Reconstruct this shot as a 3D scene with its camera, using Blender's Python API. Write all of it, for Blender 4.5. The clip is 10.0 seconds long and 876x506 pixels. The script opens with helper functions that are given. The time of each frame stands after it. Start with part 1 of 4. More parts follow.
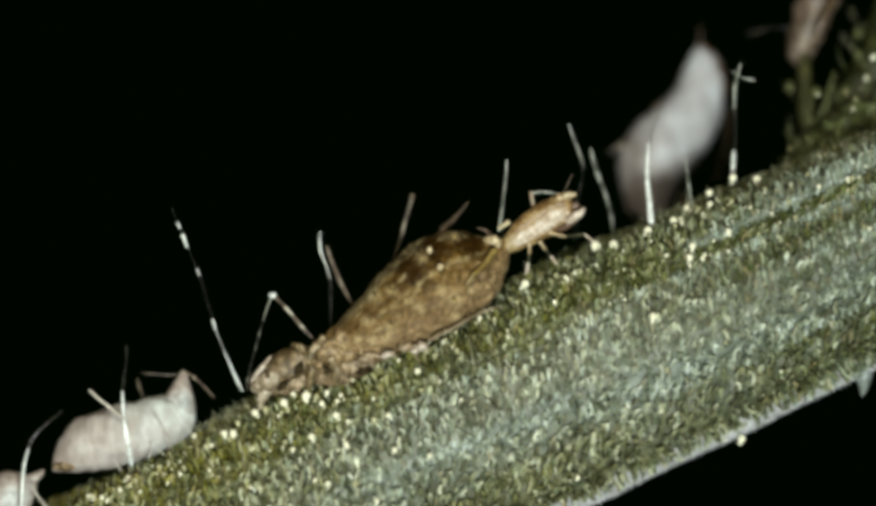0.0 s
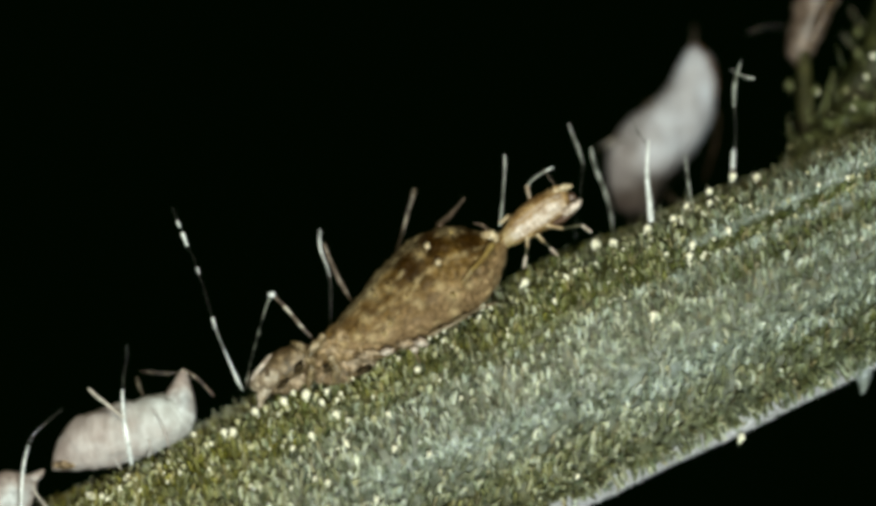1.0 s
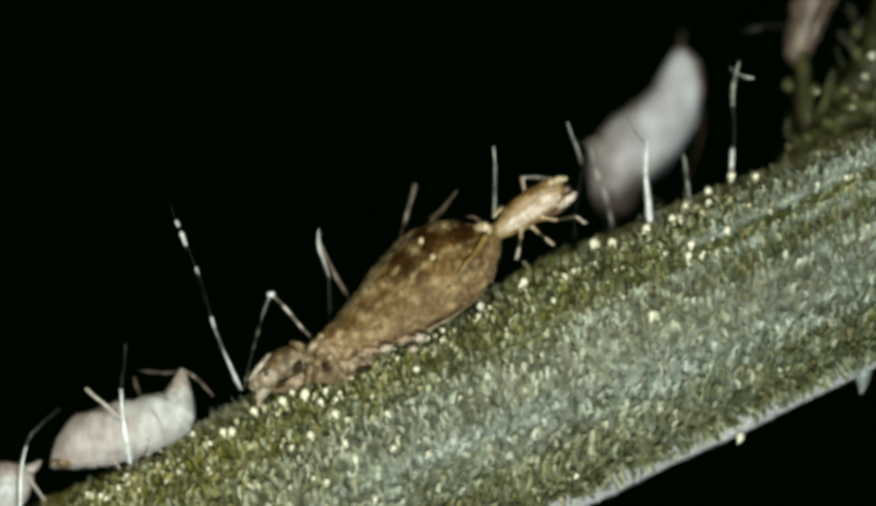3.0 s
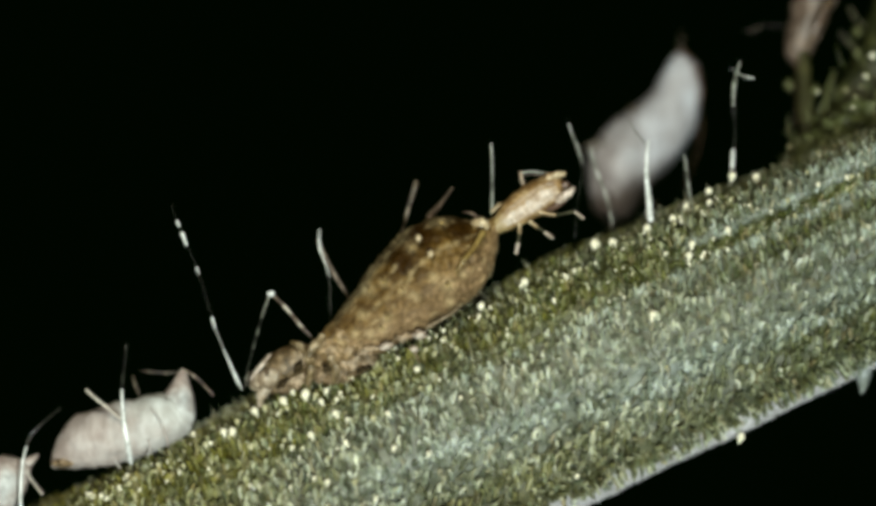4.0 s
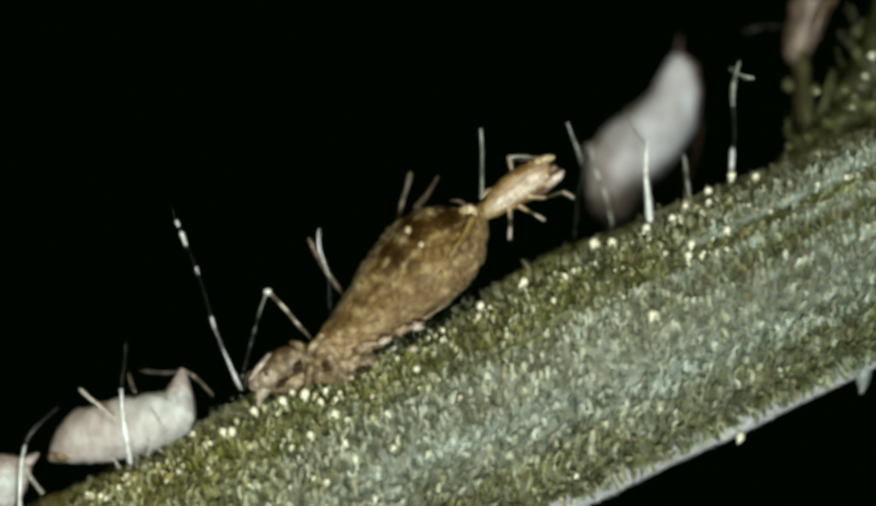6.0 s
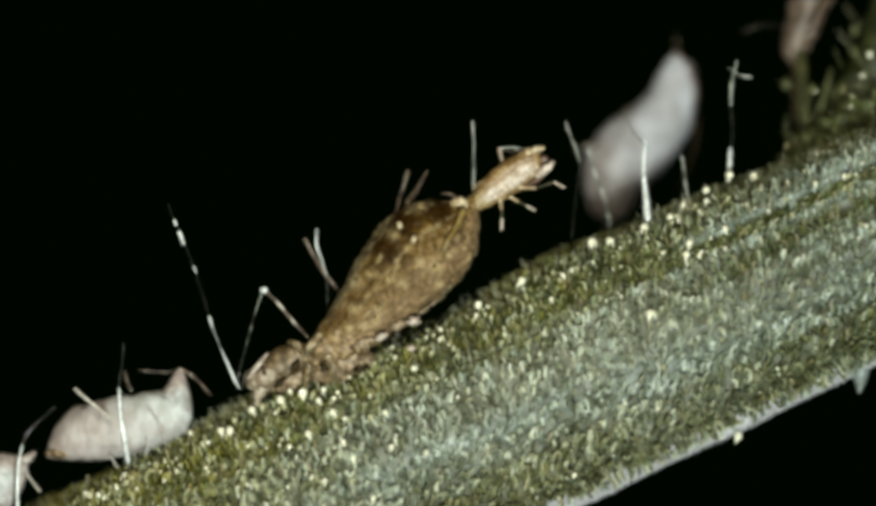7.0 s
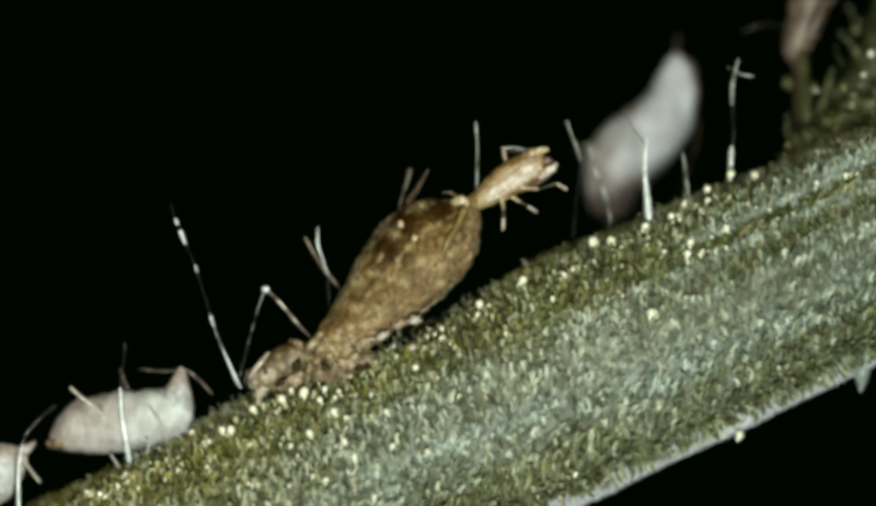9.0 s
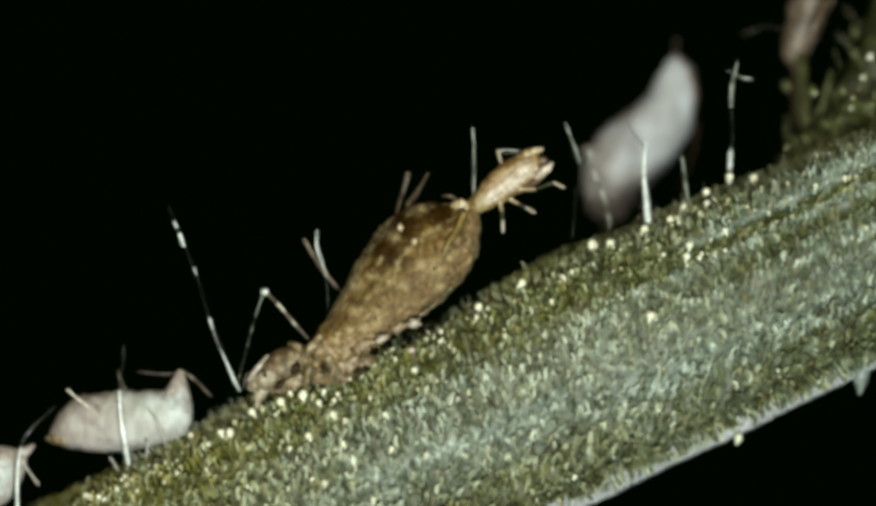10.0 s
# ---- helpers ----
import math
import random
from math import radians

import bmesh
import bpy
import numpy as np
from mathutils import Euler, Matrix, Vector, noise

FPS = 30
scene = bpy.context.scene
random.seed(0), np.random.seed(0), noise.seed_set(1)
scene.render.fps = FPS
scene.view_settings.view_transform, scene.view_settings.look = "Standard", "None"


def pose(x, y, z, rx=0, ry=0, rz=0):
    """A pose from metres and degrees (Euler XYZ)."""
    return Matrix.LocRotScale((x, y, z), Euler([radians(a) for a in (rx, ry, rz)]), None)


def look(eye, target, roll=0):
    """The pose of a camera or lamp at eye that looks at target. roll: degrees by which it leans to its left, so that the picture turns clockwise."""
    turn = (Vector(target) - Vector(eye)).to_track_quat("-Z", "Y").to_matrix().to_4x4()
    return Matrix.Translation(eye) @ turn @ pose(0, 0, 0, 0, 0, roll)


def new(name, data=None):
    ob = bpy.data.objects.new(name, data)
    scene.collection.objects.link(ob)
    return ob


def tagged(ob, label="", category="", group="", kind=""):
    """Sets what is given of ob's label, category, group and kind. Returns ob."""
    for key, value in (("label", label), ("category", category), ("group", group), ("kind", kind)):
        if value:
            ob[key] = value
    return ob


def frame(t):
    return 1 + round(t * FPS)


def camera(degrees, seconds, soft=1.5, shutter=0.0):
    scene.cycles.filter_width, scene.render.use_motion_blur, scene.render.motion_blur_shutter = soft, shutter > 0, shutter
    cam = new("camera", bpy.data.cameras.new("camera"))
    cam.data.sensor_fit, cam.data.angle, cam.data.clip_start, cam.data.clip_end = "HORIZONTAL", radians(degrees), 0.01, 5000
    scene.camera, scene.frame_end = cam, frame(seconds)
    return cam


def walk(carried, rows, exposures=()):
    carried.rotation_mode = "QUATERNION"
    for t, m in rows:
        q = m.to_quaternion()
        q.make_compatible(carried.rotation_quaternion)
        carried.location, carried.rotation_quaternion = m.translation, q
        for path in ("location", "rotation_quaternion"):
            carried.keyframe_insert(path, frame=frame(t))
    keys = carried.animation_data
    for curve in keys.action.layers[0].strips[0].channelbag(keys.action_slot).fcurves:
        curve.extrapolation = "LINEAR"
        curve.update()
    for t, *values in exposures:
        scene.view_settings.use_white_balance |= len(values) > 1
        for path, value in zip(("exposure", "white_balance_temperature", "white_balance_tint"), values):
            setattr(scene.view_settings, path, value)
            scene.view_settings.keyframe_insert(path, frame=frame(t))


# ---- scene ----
# A macro shot of aphids on a hairy green stem. Plans below are in millimetres:
# x to the right, y away from the lens, z up.
MM = 0.001
cam = camera(2 * math.degrees(math.atan(3.2928 / 60)), 10.0, soft=4.2)
cam.data.dof.use_dof = True
cam.data.dof.focus_distance = 0.0595
cam.data.dof.aperture_fstop = 82.0
walk(cam, [
    (0, pose(-0.000000, -0.06, 0.000000, 90, 0, 0)),
    (0.5, pose(-0.000010, -0.06, 0.000004, 90, 0, 0)),
    (1, pose(0.000001, -0.06, -0.000012, 90, 0, 0)),
    (1.5, pose(0.000006, -0.06, -0.000001, 90, 0, 0)),
    (2, pose(0.000003, -0.06, -0.000007, 90, 0, 0)),
    (2.5, pose(0.000011, -0.06, -0.000015, 90, 0, 0)),
    (4, pose(0.000005, -0.06, -0.000015, 90, 0, 0)),
    (4.5, pose(0.000012, -0.06, -0.000024, 90, 0, 0)),
    (5, pose(0.000005, -0.06, -0.000017, 90, 0, 0)),
    (5.5, pose(0.000003, -0.06, -0.000014, 90, 0, 0)),
    (7, pose(0.000025, -0.06, -0.000021, 90, 0, 0)),
    (7.5, pose(0.000015, -0.06, -0.000017, 90, 0, 0)),
    (8, pose(0.000023, -0.06, -0.000021, 90, 0, 0)),
    (8.5, pose(0.000023, -0.06, -0.000019, 90, 0, 0)),
    (9, pose(0.000016, -0.06, -0.000028, 90, 0, 0)),
    (9.5, pose(0.000025, -0.06, -0.000017, 90, 0, 0)),
    (10, pose(0.000023, -0.06, -0.000007, 90, 0, 0)),
], [(0, 0, 6500, 10), (8, 0, 6500, 10), (8.6, 0, 6500, 5.5), (10, 0, 6500, 5.5)])

# ---- light: a dark studio and two small macro lamps beside the lens ----
world = bpy.data.worlds.new("dark_studio")
scene.world = world
world.use_nodes = True
world.node_tree.nodes["Background"].inputs[0].default_value = (0.12, 0.75, 0.06, 1)
world.node_tree.nodes["Background"].inputs[1].default_value = 0.0021


def lamp(name, eye, size, watts, colour):
    data = bpy.data.lights.new(name, "AREA")
    data.shape, data.size, data.energy, data.color = "DISK", size * MM, watts, colour
    ob = new(name, data)
    ob.matrix_world = look(Vector(eye) * MM, (0, 0, 0))


lamp("key_lamp", (6, -66, -18), 9, 0.0605, (0.915, 1.0, 0.91))
lamp("side_lamp", (-10, -60, 30), 9, 0.021, (1.0, 0.92, 0.7))


# ---- materials ----
def nodes_of(name):
    m = bpy.data.materials.new(name)
    m.use_nodes = True
    tree = m.node_tree
    return m, tree, tree.nodes["Principled BSDF"]


def mm_coords(tree):
    c = tree.nodes.new("ShaderNodeTexCoord")
    s = tree.nodes.new("ShaderNodeVectorMath")
    s.operation = "SCALE"
    s.inputs["Scale"].default_value = 1000.0
    tree.links.new(c.outputs["Object"], s.inputs[0])
    return s.outputs[0]


def noise_at(tree, vec, scale, detail=3.0, rough=0.55):
    n = tree.nodes.new("ShaderNodeTexNoise")
    n.inputs["Scale"].default_value, n.inputs["Detail"].default_value = scale, detail
    n.inputs["Roughness"].default_value = rough
    tree.links.new(vec, n.inputs["Vector"])
    return n.outputs["Fac"]


def ramp(tree, fac, stops):
    r = tree.nodes.new("ShaderNodeValToRGB")
    el = r.color_ramp.elements
    while len(el) < len(stops):
        el.new(0.5)
    for e, (p, c) in zip(el, stops):
        e.position, e.color = p, (*c, 1)
    tree.links.new(fac, r.inputs[0])
    return r.outputs[0]


def blend(tree, fac, a, b, how="MIX"):
    m = tree.nodes.new("ShaderNodeMix")
    m.data_type, m.blend_type = "RGBA", how
    for value, socket in ((fac, m.inputs[0]), (a, m.inputs[6]), (b, m.inputs[7])):
        if isinstance(value, (int, float)):
            socket.default_value = value
        elif isinstance(value, tuple):
            socket.default_value = (*value, 1)
        else:
            tree.links.new(value, socket)
    return m.outputs[2]


def bump(tree, bsdf, height, depth):
    b = tree.nodes.new("ShaderNodeBump")
    b.inputs["Strength"].default_value, b.inputs["Distance"].default_value = 0.8, depth * MM
    tree.links.new(height, b.inputs["Height"])
    tree.links.new(b.outputs[0], bsdf.inputs["Normal"])


def skin(name, dark, mid, pale, big=4.0, fine=22.0, rough=0.45, spec=0.4, relief=0.006, grain_span=0.35, spread=0.2):
    """A mottled skin: three tones at one scale, grain at a second, fine relief."""
    m, tree, bsdf = nodes_of(name)
    v = mm_coords(tree)
    base = ramp(tree, noise_at(tree, v, big, 4.0), [(0.52 - spread, dark), (0.52, mid), (0.52 + spread, pale)])
    grain = ramp(tree, noise_at(tree, v, fine, 2.0), [(0.3, (1 - grain_span,) * 3), (0.7, (1 + grain_span * 0.8,) * 3)])
    col = blend(tree, 1.0, base, grain, "MULTIPLY")
    tree.links.new(col, bsdf.inputs["Base Color"])
    bsdf.inputs["Roughness"].default_value = rough
    bsdf.inputs["Specular IOR Level"].default_value = spec
    bump(tree, bsdf, noise_at(tree, v, fine * 1.6, 3.0), relief)
    return m


def plant_skin(name, depth, hairy):
    """Green epidermis: olive in the furrows, waxy grey on the ribs (the mesh says where); every hair has a tone of its own."""
    m, tree, bsdf = nodes_of(name)
    v = mm_coords(tree)
    rib, green_falloff, chill = (tree.nodes.new("ShaderNodeAttribute") for _ in range(3))
    rib.attribute_name, green_falloff.attribute_name, chill.attribute_name = "wax", "green_falloff", "chill"
    olive = ramp(tree, noise_at(tree, v, 3.0, 4.0), [(0.3, (0.065, 0.061, 0.006)), (0.5, (0.137, 0.127, 0.019)), (0.72, (0.22, 0.203, 0.05))])
    green = ramp(tree, noise_at(tree, v, 3.0, 4.0), [(0.3, (0.036, 0.042, 0.007)), (0.5, (0.075, 0.083, 0.017)), (0.72, (0.13, 0.135, 0.042))])
    olive = blend(tree, green_falloff.outputs["Fac"], olive, green)
    waxy = ramp(tree, noise_at(tree, v, 4.0, 4.0), [(0.3, (0.23, 0.238, 0.195)), (0.5, (0.315, 0.333, 0.297)), (0.7, (0.385, 0.42, 0.4))])
    frosty = ramp(tree, noise_at(tree, v, 4.0, 4.0), [(0.3, (0.26, 0.293, 0.272)), (0.5, (0.34, 0.385, 0.378)), (0.7, (0.43, 0.475, 0.49))])
    waxy = blend(tree, chill.outputs["Fac"], waxy, frosty)
    # Wax dimmed towards the right end: falling light painted into the colour.
    waxy = blend(tree, ramp(tree, green_falloff.outputs["Fac"], [(0.6, (0, 0, 0)), (1.0, (0.4, 0.4, 0.4))]), waxy, (0.16, 0.195, 0.165))
    col = blend(tree, rib.outputs["Fac"], olive, waxy)
    if hairy:
        geo = tree.nodes.new("ShaderNodeNewGeometry")
        dice = tree.nodes.new("ShaderNodeTexWhiteNoise")
        dice.noise_dimensions = "1D"
        tree.links.new(geo.outputs["Random Per Island"], dice.inputs["W"])
        split = tree.nodes.new("ShaderNodeSeparateColor")
        tree.links.new(dice.outputs["Color"], split.inputs[0])
        tan = ramp(tree, split.outputs[0], [(0.8, (0, 0, 0)), (0.96, (0.5, 0.5, 0.5))])
        col = blend(tree, tan, col, (0.27, 0.21, 0.14))
        cool = ramp(tree, split.outputs[1], [(0.78, (0, 0, 0)), (0.97, (0.5, 0.5, 0.5))])
        col = blend(tree, cool, col, blend(tree, rib.outputs["Fac"], (0.1, 0.145, 0.07), (0.34, 0.42, 0.43)))
        shade = ramp(tree, split.outputs[2], [(0.0, (0.23, 0.25, 0.19)), (0.4, (0.62, 0.63, 0.57)), (0.75, (1.05, 1.06, 1.03))])
        even = ramp(tree, green_falloff.outputs["Fac"], [(0.5, (1, 1, 1)), (1.0, (0.72, 0.72, 0.72))])
        col = blend(tree, even, col, shade, "MULTIPLY")
        pale = ramp(tree, split.outputs[2], [(0.76, (0, 0, 0)), (0.96, (0.92, 0.92, 0.92))])
        pale = blend(tree, 1.0, pale, ramp(tree, rib.outputs["Fac"], [(0.1, (0.4, 0.4, 0.4)), (0.6, (1, 1, 1))]), "MULTIPLY")
        pale = blend(tree, 1.0, pale, even, "MULTIPLY")
        col = blend(tree, pale, col, blend(tree, chill.outputs["Fac"], (0.55, 0.57, 0.48), (0.53, 0.6, 0.6)))
    grain = ramp(tree, noise_at(tree, v, 11.0, 2.0), [(0.34, (0.6, 0.61, 0.54)), (0.66, (1.38, 1.38, 1.36))])
    col = blend(tree, 1.0, col, grain, "MULTIPLY")
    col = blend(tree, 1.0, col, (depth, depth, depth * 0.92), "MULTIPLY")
    tree.links.new(col, bsdf.inputs["Base Color"])
    bsdf.inputs["Roughness"].default_value = 0.45
    bsdf.inputs["Specular IOR Level"].default_value = 0.3
    bsdf.inputs["Subsurface Weight"].default_value = 0.4
    bsdf.inputs["Subsurface Radius"].default_value = (1.0, 1.0, 0.6)
    bsdf.inputs["Subsurface Scale"].default_value = 0.05 * MM
    bump(tree, bsdf, noise_at(tree, v, 45.0, 3.0), 0.006)
    return m


# Bare skin gets half the hairs' tone: shade in the gaps, painted as colour.
stem_mat = plant_skin("gap_shaded_epidermis", 0.55, False)
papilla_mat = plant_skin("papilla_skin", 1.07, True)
fringe_mat = skin("fringe_hair", (0.13, 0.13, 0.07), (0.26, 0.26, 0.17), (0.5, 0.5, 0.4), 8, 40, 0.3, 0.5, 0.002)
dull_bead_mat = skin("dull_gland_resin", (0.3, 0.29, 0.14), (0.45, 0.44, 0.26), (0.6, 0.59, 0.42), 9, 40, 0.2, 0.6, 0.001)
bead_mat = skin("gland_resin", (0.75, 0.72, 0.5), (0.86, 0.84, 0.66), (0.93, 0.92, 0.8), 9, 40, 0.07, 1.0, 0.001)
hair_mat = skin("hair_wall", (0.46, 0.48, 0.46), (0.7, 0.73, 0.72), (0.86, 0.89, 0.89), 8, 40, 0.22, 0.7, 0.002)
hair_band_mat = skin("banded_hair_wall", (0.1, 0.105, 0.085), (0.36, 0.38, 0.34), (0.75, 0.77, 0.73), 7, 40, 0.22, 0.7, 0.002, 0.25, 0.11)
hair_thin_mat = skin("hair_glassy", (0.1, 0.115, 0.08), (0.24, 0.26, 0.21), (0.6, 0.62, 0.56), 9, 30, 0.16, 0.7, 0.002)
hair_thin_mat.node_tree.nodes["Principled BSDF"].inputs["Transmission Weight"].default_value = 0.9


lip_mat = skin("lip_down", (0.3, 0.295, 0.295), (0.42, 0.415, 0.43), (0.55, 0.545, 0.565), 6, 30, 0.5, 0.3, 0.002)
dim_tip_mat = skin("dim_hair_tip", (0.03, 0.032, 0.026), (0.07, 0.072, 0.06), (0.15, 0.15, 0.13), 9, 30, 0.4, 0.3, 0.002)
waxy_mat = skin("waxy_spur", (0.14, 0.16, 0.13), (0.25, 0.28, 0.27), (0.38, 0.42, 0.45), 8, 30, 0.4, 0.4, 0.01)


def abdomen_skin():
    """Translucent brown: mottled, with pale veins, dark gut patches, a grey margin and a paler belly (the mesh says where)."""
    m, tree, bsdf = nodes_of("abdomen_cuticle")
    v = mm_coords(tree)
    spin = tree.nodes.new("ShaderNodeMapping")
    spin.inputs["Rotation"].default_value = (0, math.radians(-36), 0)
    spin.inputs["Scale"].default_value = (0.55, 1, 1)
    tree.links.new(v, spin.inputs["Vector"])
    lengthwise = spin.outputs[0]

    def told(name):
        node = tree.nodes.new("ShaderNodeAttribute")
        node.attribute_name = name
        return node.outputs["Fac"]

    base = ramp(tree, noise_at(tree, lengthwise, 13.0, 5.0, 0.62), [(0.33, (0.048, 0.026, 0.003)), (0.5, (0.108, 0.061, 0.011)), (0.67, (0.2, 0.124, 0.034))])
    vein = ramp(tree, noise_at(tree, lengthwise, 7.0, 2.0), [(0.455, (0, 0, 0)), (0.5, (0.45, 0.45, 0.45)), (0.545, (0, 0, 0))])
    col = blend(tree, vein, base, (0.25, 0.175, 0.08))
    col = blend(tree, told("belly"), col, (0.215, 0.146, 0.08))
    col = blend(tree, told("margin"), col, (0.18, 0.162, 0.1))
    col = blend(tree, told("gut"), col, (0.024, 0.011, 0.001))
    col = blend(tree, told("fleck"), col, (0.42, 0.335, 0.19))
    grain = ramp(tree, noise_at(tree, v, 24.0, 3.0, 0.65), [(0.34, (0.68, 0.66, 0.61)), (0.66, (1.36, 1.34, 1.3))])
    col = blend(tree, 1.0, col, grain, "MULTIPLY")
    tree.links.new(col, bsdf.inputs["Base Color"])
    bsdf.inputs["Roughness"].default_value = 0.5
    bsdf.inputs["Specular IOR Level"].default_value = 0.1
    bump(tree, bsdf, noise_at(tree, v, 20.0, 4.0), 0.016)
    return m


def nymph_skin(name, pinks, whites):
    """Waxy skin, pinkish towards the tail and whiter towards the head, where light is painted in (the mesh says where),
    with faint cross streaks.
    """
    m, tree, bsdf = nodes_of(name)
    v = mm_coords(tree)
    lit_milk = tree.nodes.new("ShaderNodeAttribute")
    lit_milk.attribute_name = "lit_milk"
    pink = ramp(tree, noise_at(tree, v, 5.0, 4.0), list(zip((0.32, 0.52, 0.7), pinks)))
    white = ramp(tree, noise_at(tree, v, 5.0, 4.0), list(zip((0.32, 0.52, 0.7), whites)))
    col = blend(tree, lit_milk.outputs["Fac"], pink, white)
    squeeze = tree.nodes.new("ShaderNodeMapping")
    squeeze.inputs["Scale"].default_value = (1, 0.3, 0.25)
    tree.links.new(v, squeeze.inputs["Vector"])
    streak = ramp(tree, noise_at(tree, squeeze.outputs[0], 14.0, 3.0), [(0.32, (0.82, 0.8, 0.79)), (0.68, (1.14, 1.14, 1.14))])
    col = blend(tree, 1.0, col, streak, "MULTIPLY")
    tree.links.new(col, bsdf.inputs["Base Color"])
    bsdf.inputs["Roughness"].default_value = 0.5
    bsdf.inputs["Specular IOR Level"].default_value = 0.3
    bump(tree, bsdf, noise_at(tree, v, 12.0, 3.0), 0.012)
    return m


nymph_mat = nymph_skin("white_wax_skin", ((0.27, 0.215, 0.195), (0.36, 0.31, 0.29), (0.43, 0.39, 0.375)), ((0.36, 0.36, 0.34), (0.47, 0.5, 0.49), (0.56, 0.6, 0.6)))
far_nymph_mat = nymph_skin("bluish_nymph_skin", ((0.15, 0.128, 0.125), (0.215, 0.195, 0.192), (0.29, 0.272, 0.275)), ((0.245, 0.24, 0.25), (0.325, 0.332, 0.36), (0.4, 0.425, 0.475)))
brown_mat = abdomen_skin()
head_mat = skin("head_cuticle", (0.06, 0.04, 0.016), (0.16, 0.112, 0.06), (0.32, 0.25, 0.16), 9, 30, 0.4, 0.35, 0.012, 0.4, 0.14)
pale_leg_mat = skin("pale_leg_cuticle", (0.3, 0.25, 0.2), (0.5, 0.455, 0.4), (0.64, 0.62, 0.58), 9, 40, 0.35, 0.4, 0.003)
leg_mat = skin("leg_cuticle", (0.03, 0.017, 0.01), (0.12, 0.085, 0.055), (0.55, 0.5, 0.42), 10, 40, 0.3, 0.5, 0.003, 0.3, 0.09)
pale_spot_mat = skin("wax_spot", (0.3, 0.22, 0.12), (0.45, 0.36, 0.22), (0.62, 0.53, 0.36), 12, 40, 0.3, 0.6, 0.002)
dark_mat = skin("dark_cuticle", (0.03, 0.016, 0.006), (0.055, 0.03, 0.01), (0.09, 0.055, 0.02), 8, 30, 0.25, 0.6, 0.004)
newborn_mat = skin("newborn_leg_skin", (0.19, 0.115, 0.045), (0.34, 0.24, 0.125), (0.52, 0.45, 0.31), 11, 30, 0.35, 0.5, 0.01, 0.4, 0.15)
newborn_belly_mat = skin("newborn_belly", (0.28, 0.2, 0.13), (0.43, 0.345, 0.27), (0.64, 0.56, 0.5), 14, 34, 0.35, 0.5, 0.008, 0.35, 0.13)
white_mat = skin("pinkish_wax_skin", (0.28, 0.215, 0.19), (0.37, 0.325, 0.3), (0.43, 0.45, 0.45), 2.2, 16, 0.5, 0.3, 0.012, 0.3, 0.13)
rust_mat = skin("rusty_cuticle", (0.028, 0.012, 0.006), (0.06, 0.03, 0.017), (0.12, 0.07, 0.045), 5, 20, 0.45, 0.4, 0.006)
dusk_mat = skin("dusky_skin", (0.05, 0.034, 0.023), (0.108, 0.079, 0.06), (0.21, 0.16, 0.13), 7, 24, 0.45, 0.4, 0.006)


# ---- mesh helpers, in millimetres ----
ORIGIN = {}


def thing(name, at, label, category, group="", kind=""):
    ob = new(name)
    ob.empty_display_size = 0.0002
    ob.location = Vector(at) * MM
    ORIGIN[ob] = Vector(at)
    return tagged(ob, label, category, group, kind)


def part(name, bm, material, parent, label="", at=None):
    """One mesh under a thing or part, built in world millimetres, with its origin at `at`."""
    at = Vector(at) if at is not None else ORIGIN[parent].copy()
    me = bpy.data.meshes.new(name)
    for vert in bm.verts:
        vert.co = (vert.co - at) * MM
    bmesh.ops.recalc_face_normals(bm, faces=bm.faces)
    for f in bm.faces:
        f.smooth = True
    bm.to_mesh(me)
    bm.free()
    me.materials.append(material)
    ob = new(name, me)
    ob.parent = parent
    ob.location = (at - ORIGIN[parent]) * MM
    ORIGIN[ob] = at
    return tagged(ob, label) if label else ob


def spline(points, n):
    """n values on a smooth curve through the points (tuples of any length)."""
    p = [np.array(q, float) for q in points]
    p = [2 * p[0] - p[1]] + p + [2 * p[-1] - p[-2]]
    out = []
    for i in range(n):
        u = i / (n - 1) * (len(p) - 3)
        k = min(int(u), len(p) - 4)
        t = u - k
        a, b, c, d = p[k:k + 4]
        out.append(0.5 * (2 * b + (c - a) * t + (2 * a - 5 * b + 4 * c - d) * t * t + (3 * b - a - 3 * c + d) * t ** 3))
    return out


def sweep(points, radii, rings=16, sides=10, deep=1.0, lumps=0.0, seed=0.0, lump_size=0.12, segments=0, groove=0.03, bm=None, shade=None):
    """A tapering tube or body along a curve; deep: its thickness away from the lens against its height."""
    bm = bm or bmesh.new()
    pts = spline(points, rings)
    rad = [max(float(r[0]), 0.0008) for r in spline([(r,) for r in radii], rings)]
    loops = []
    for i, c in enumerate(pts):
        c = Vector(c)
        t = Vector(pts[min(i + 1, rings - 1)]) - Vector(pts[max(i - 1, 0)])
        t.normalize()
        side = t.cross(Vector((0, 1, 0)))
        if side.length < 0.1:
            side = t.cross(Vector((1, 0, 0)))
        side.normalize()
        away = side.cross(t).normalized()
        ring = []
        for j in range(sides):
            a = 2 * math.pi * j / sides
            r = rad[i]
            if segments:
                r *= 1 - groove * (0.5 + 0.5 * math.cos(2 * math.pi * segments * i / (rings - 1))) ** 4
            off = side * math.cos(a) * r + away * math.sin(a) * r * deep
            q = c + off
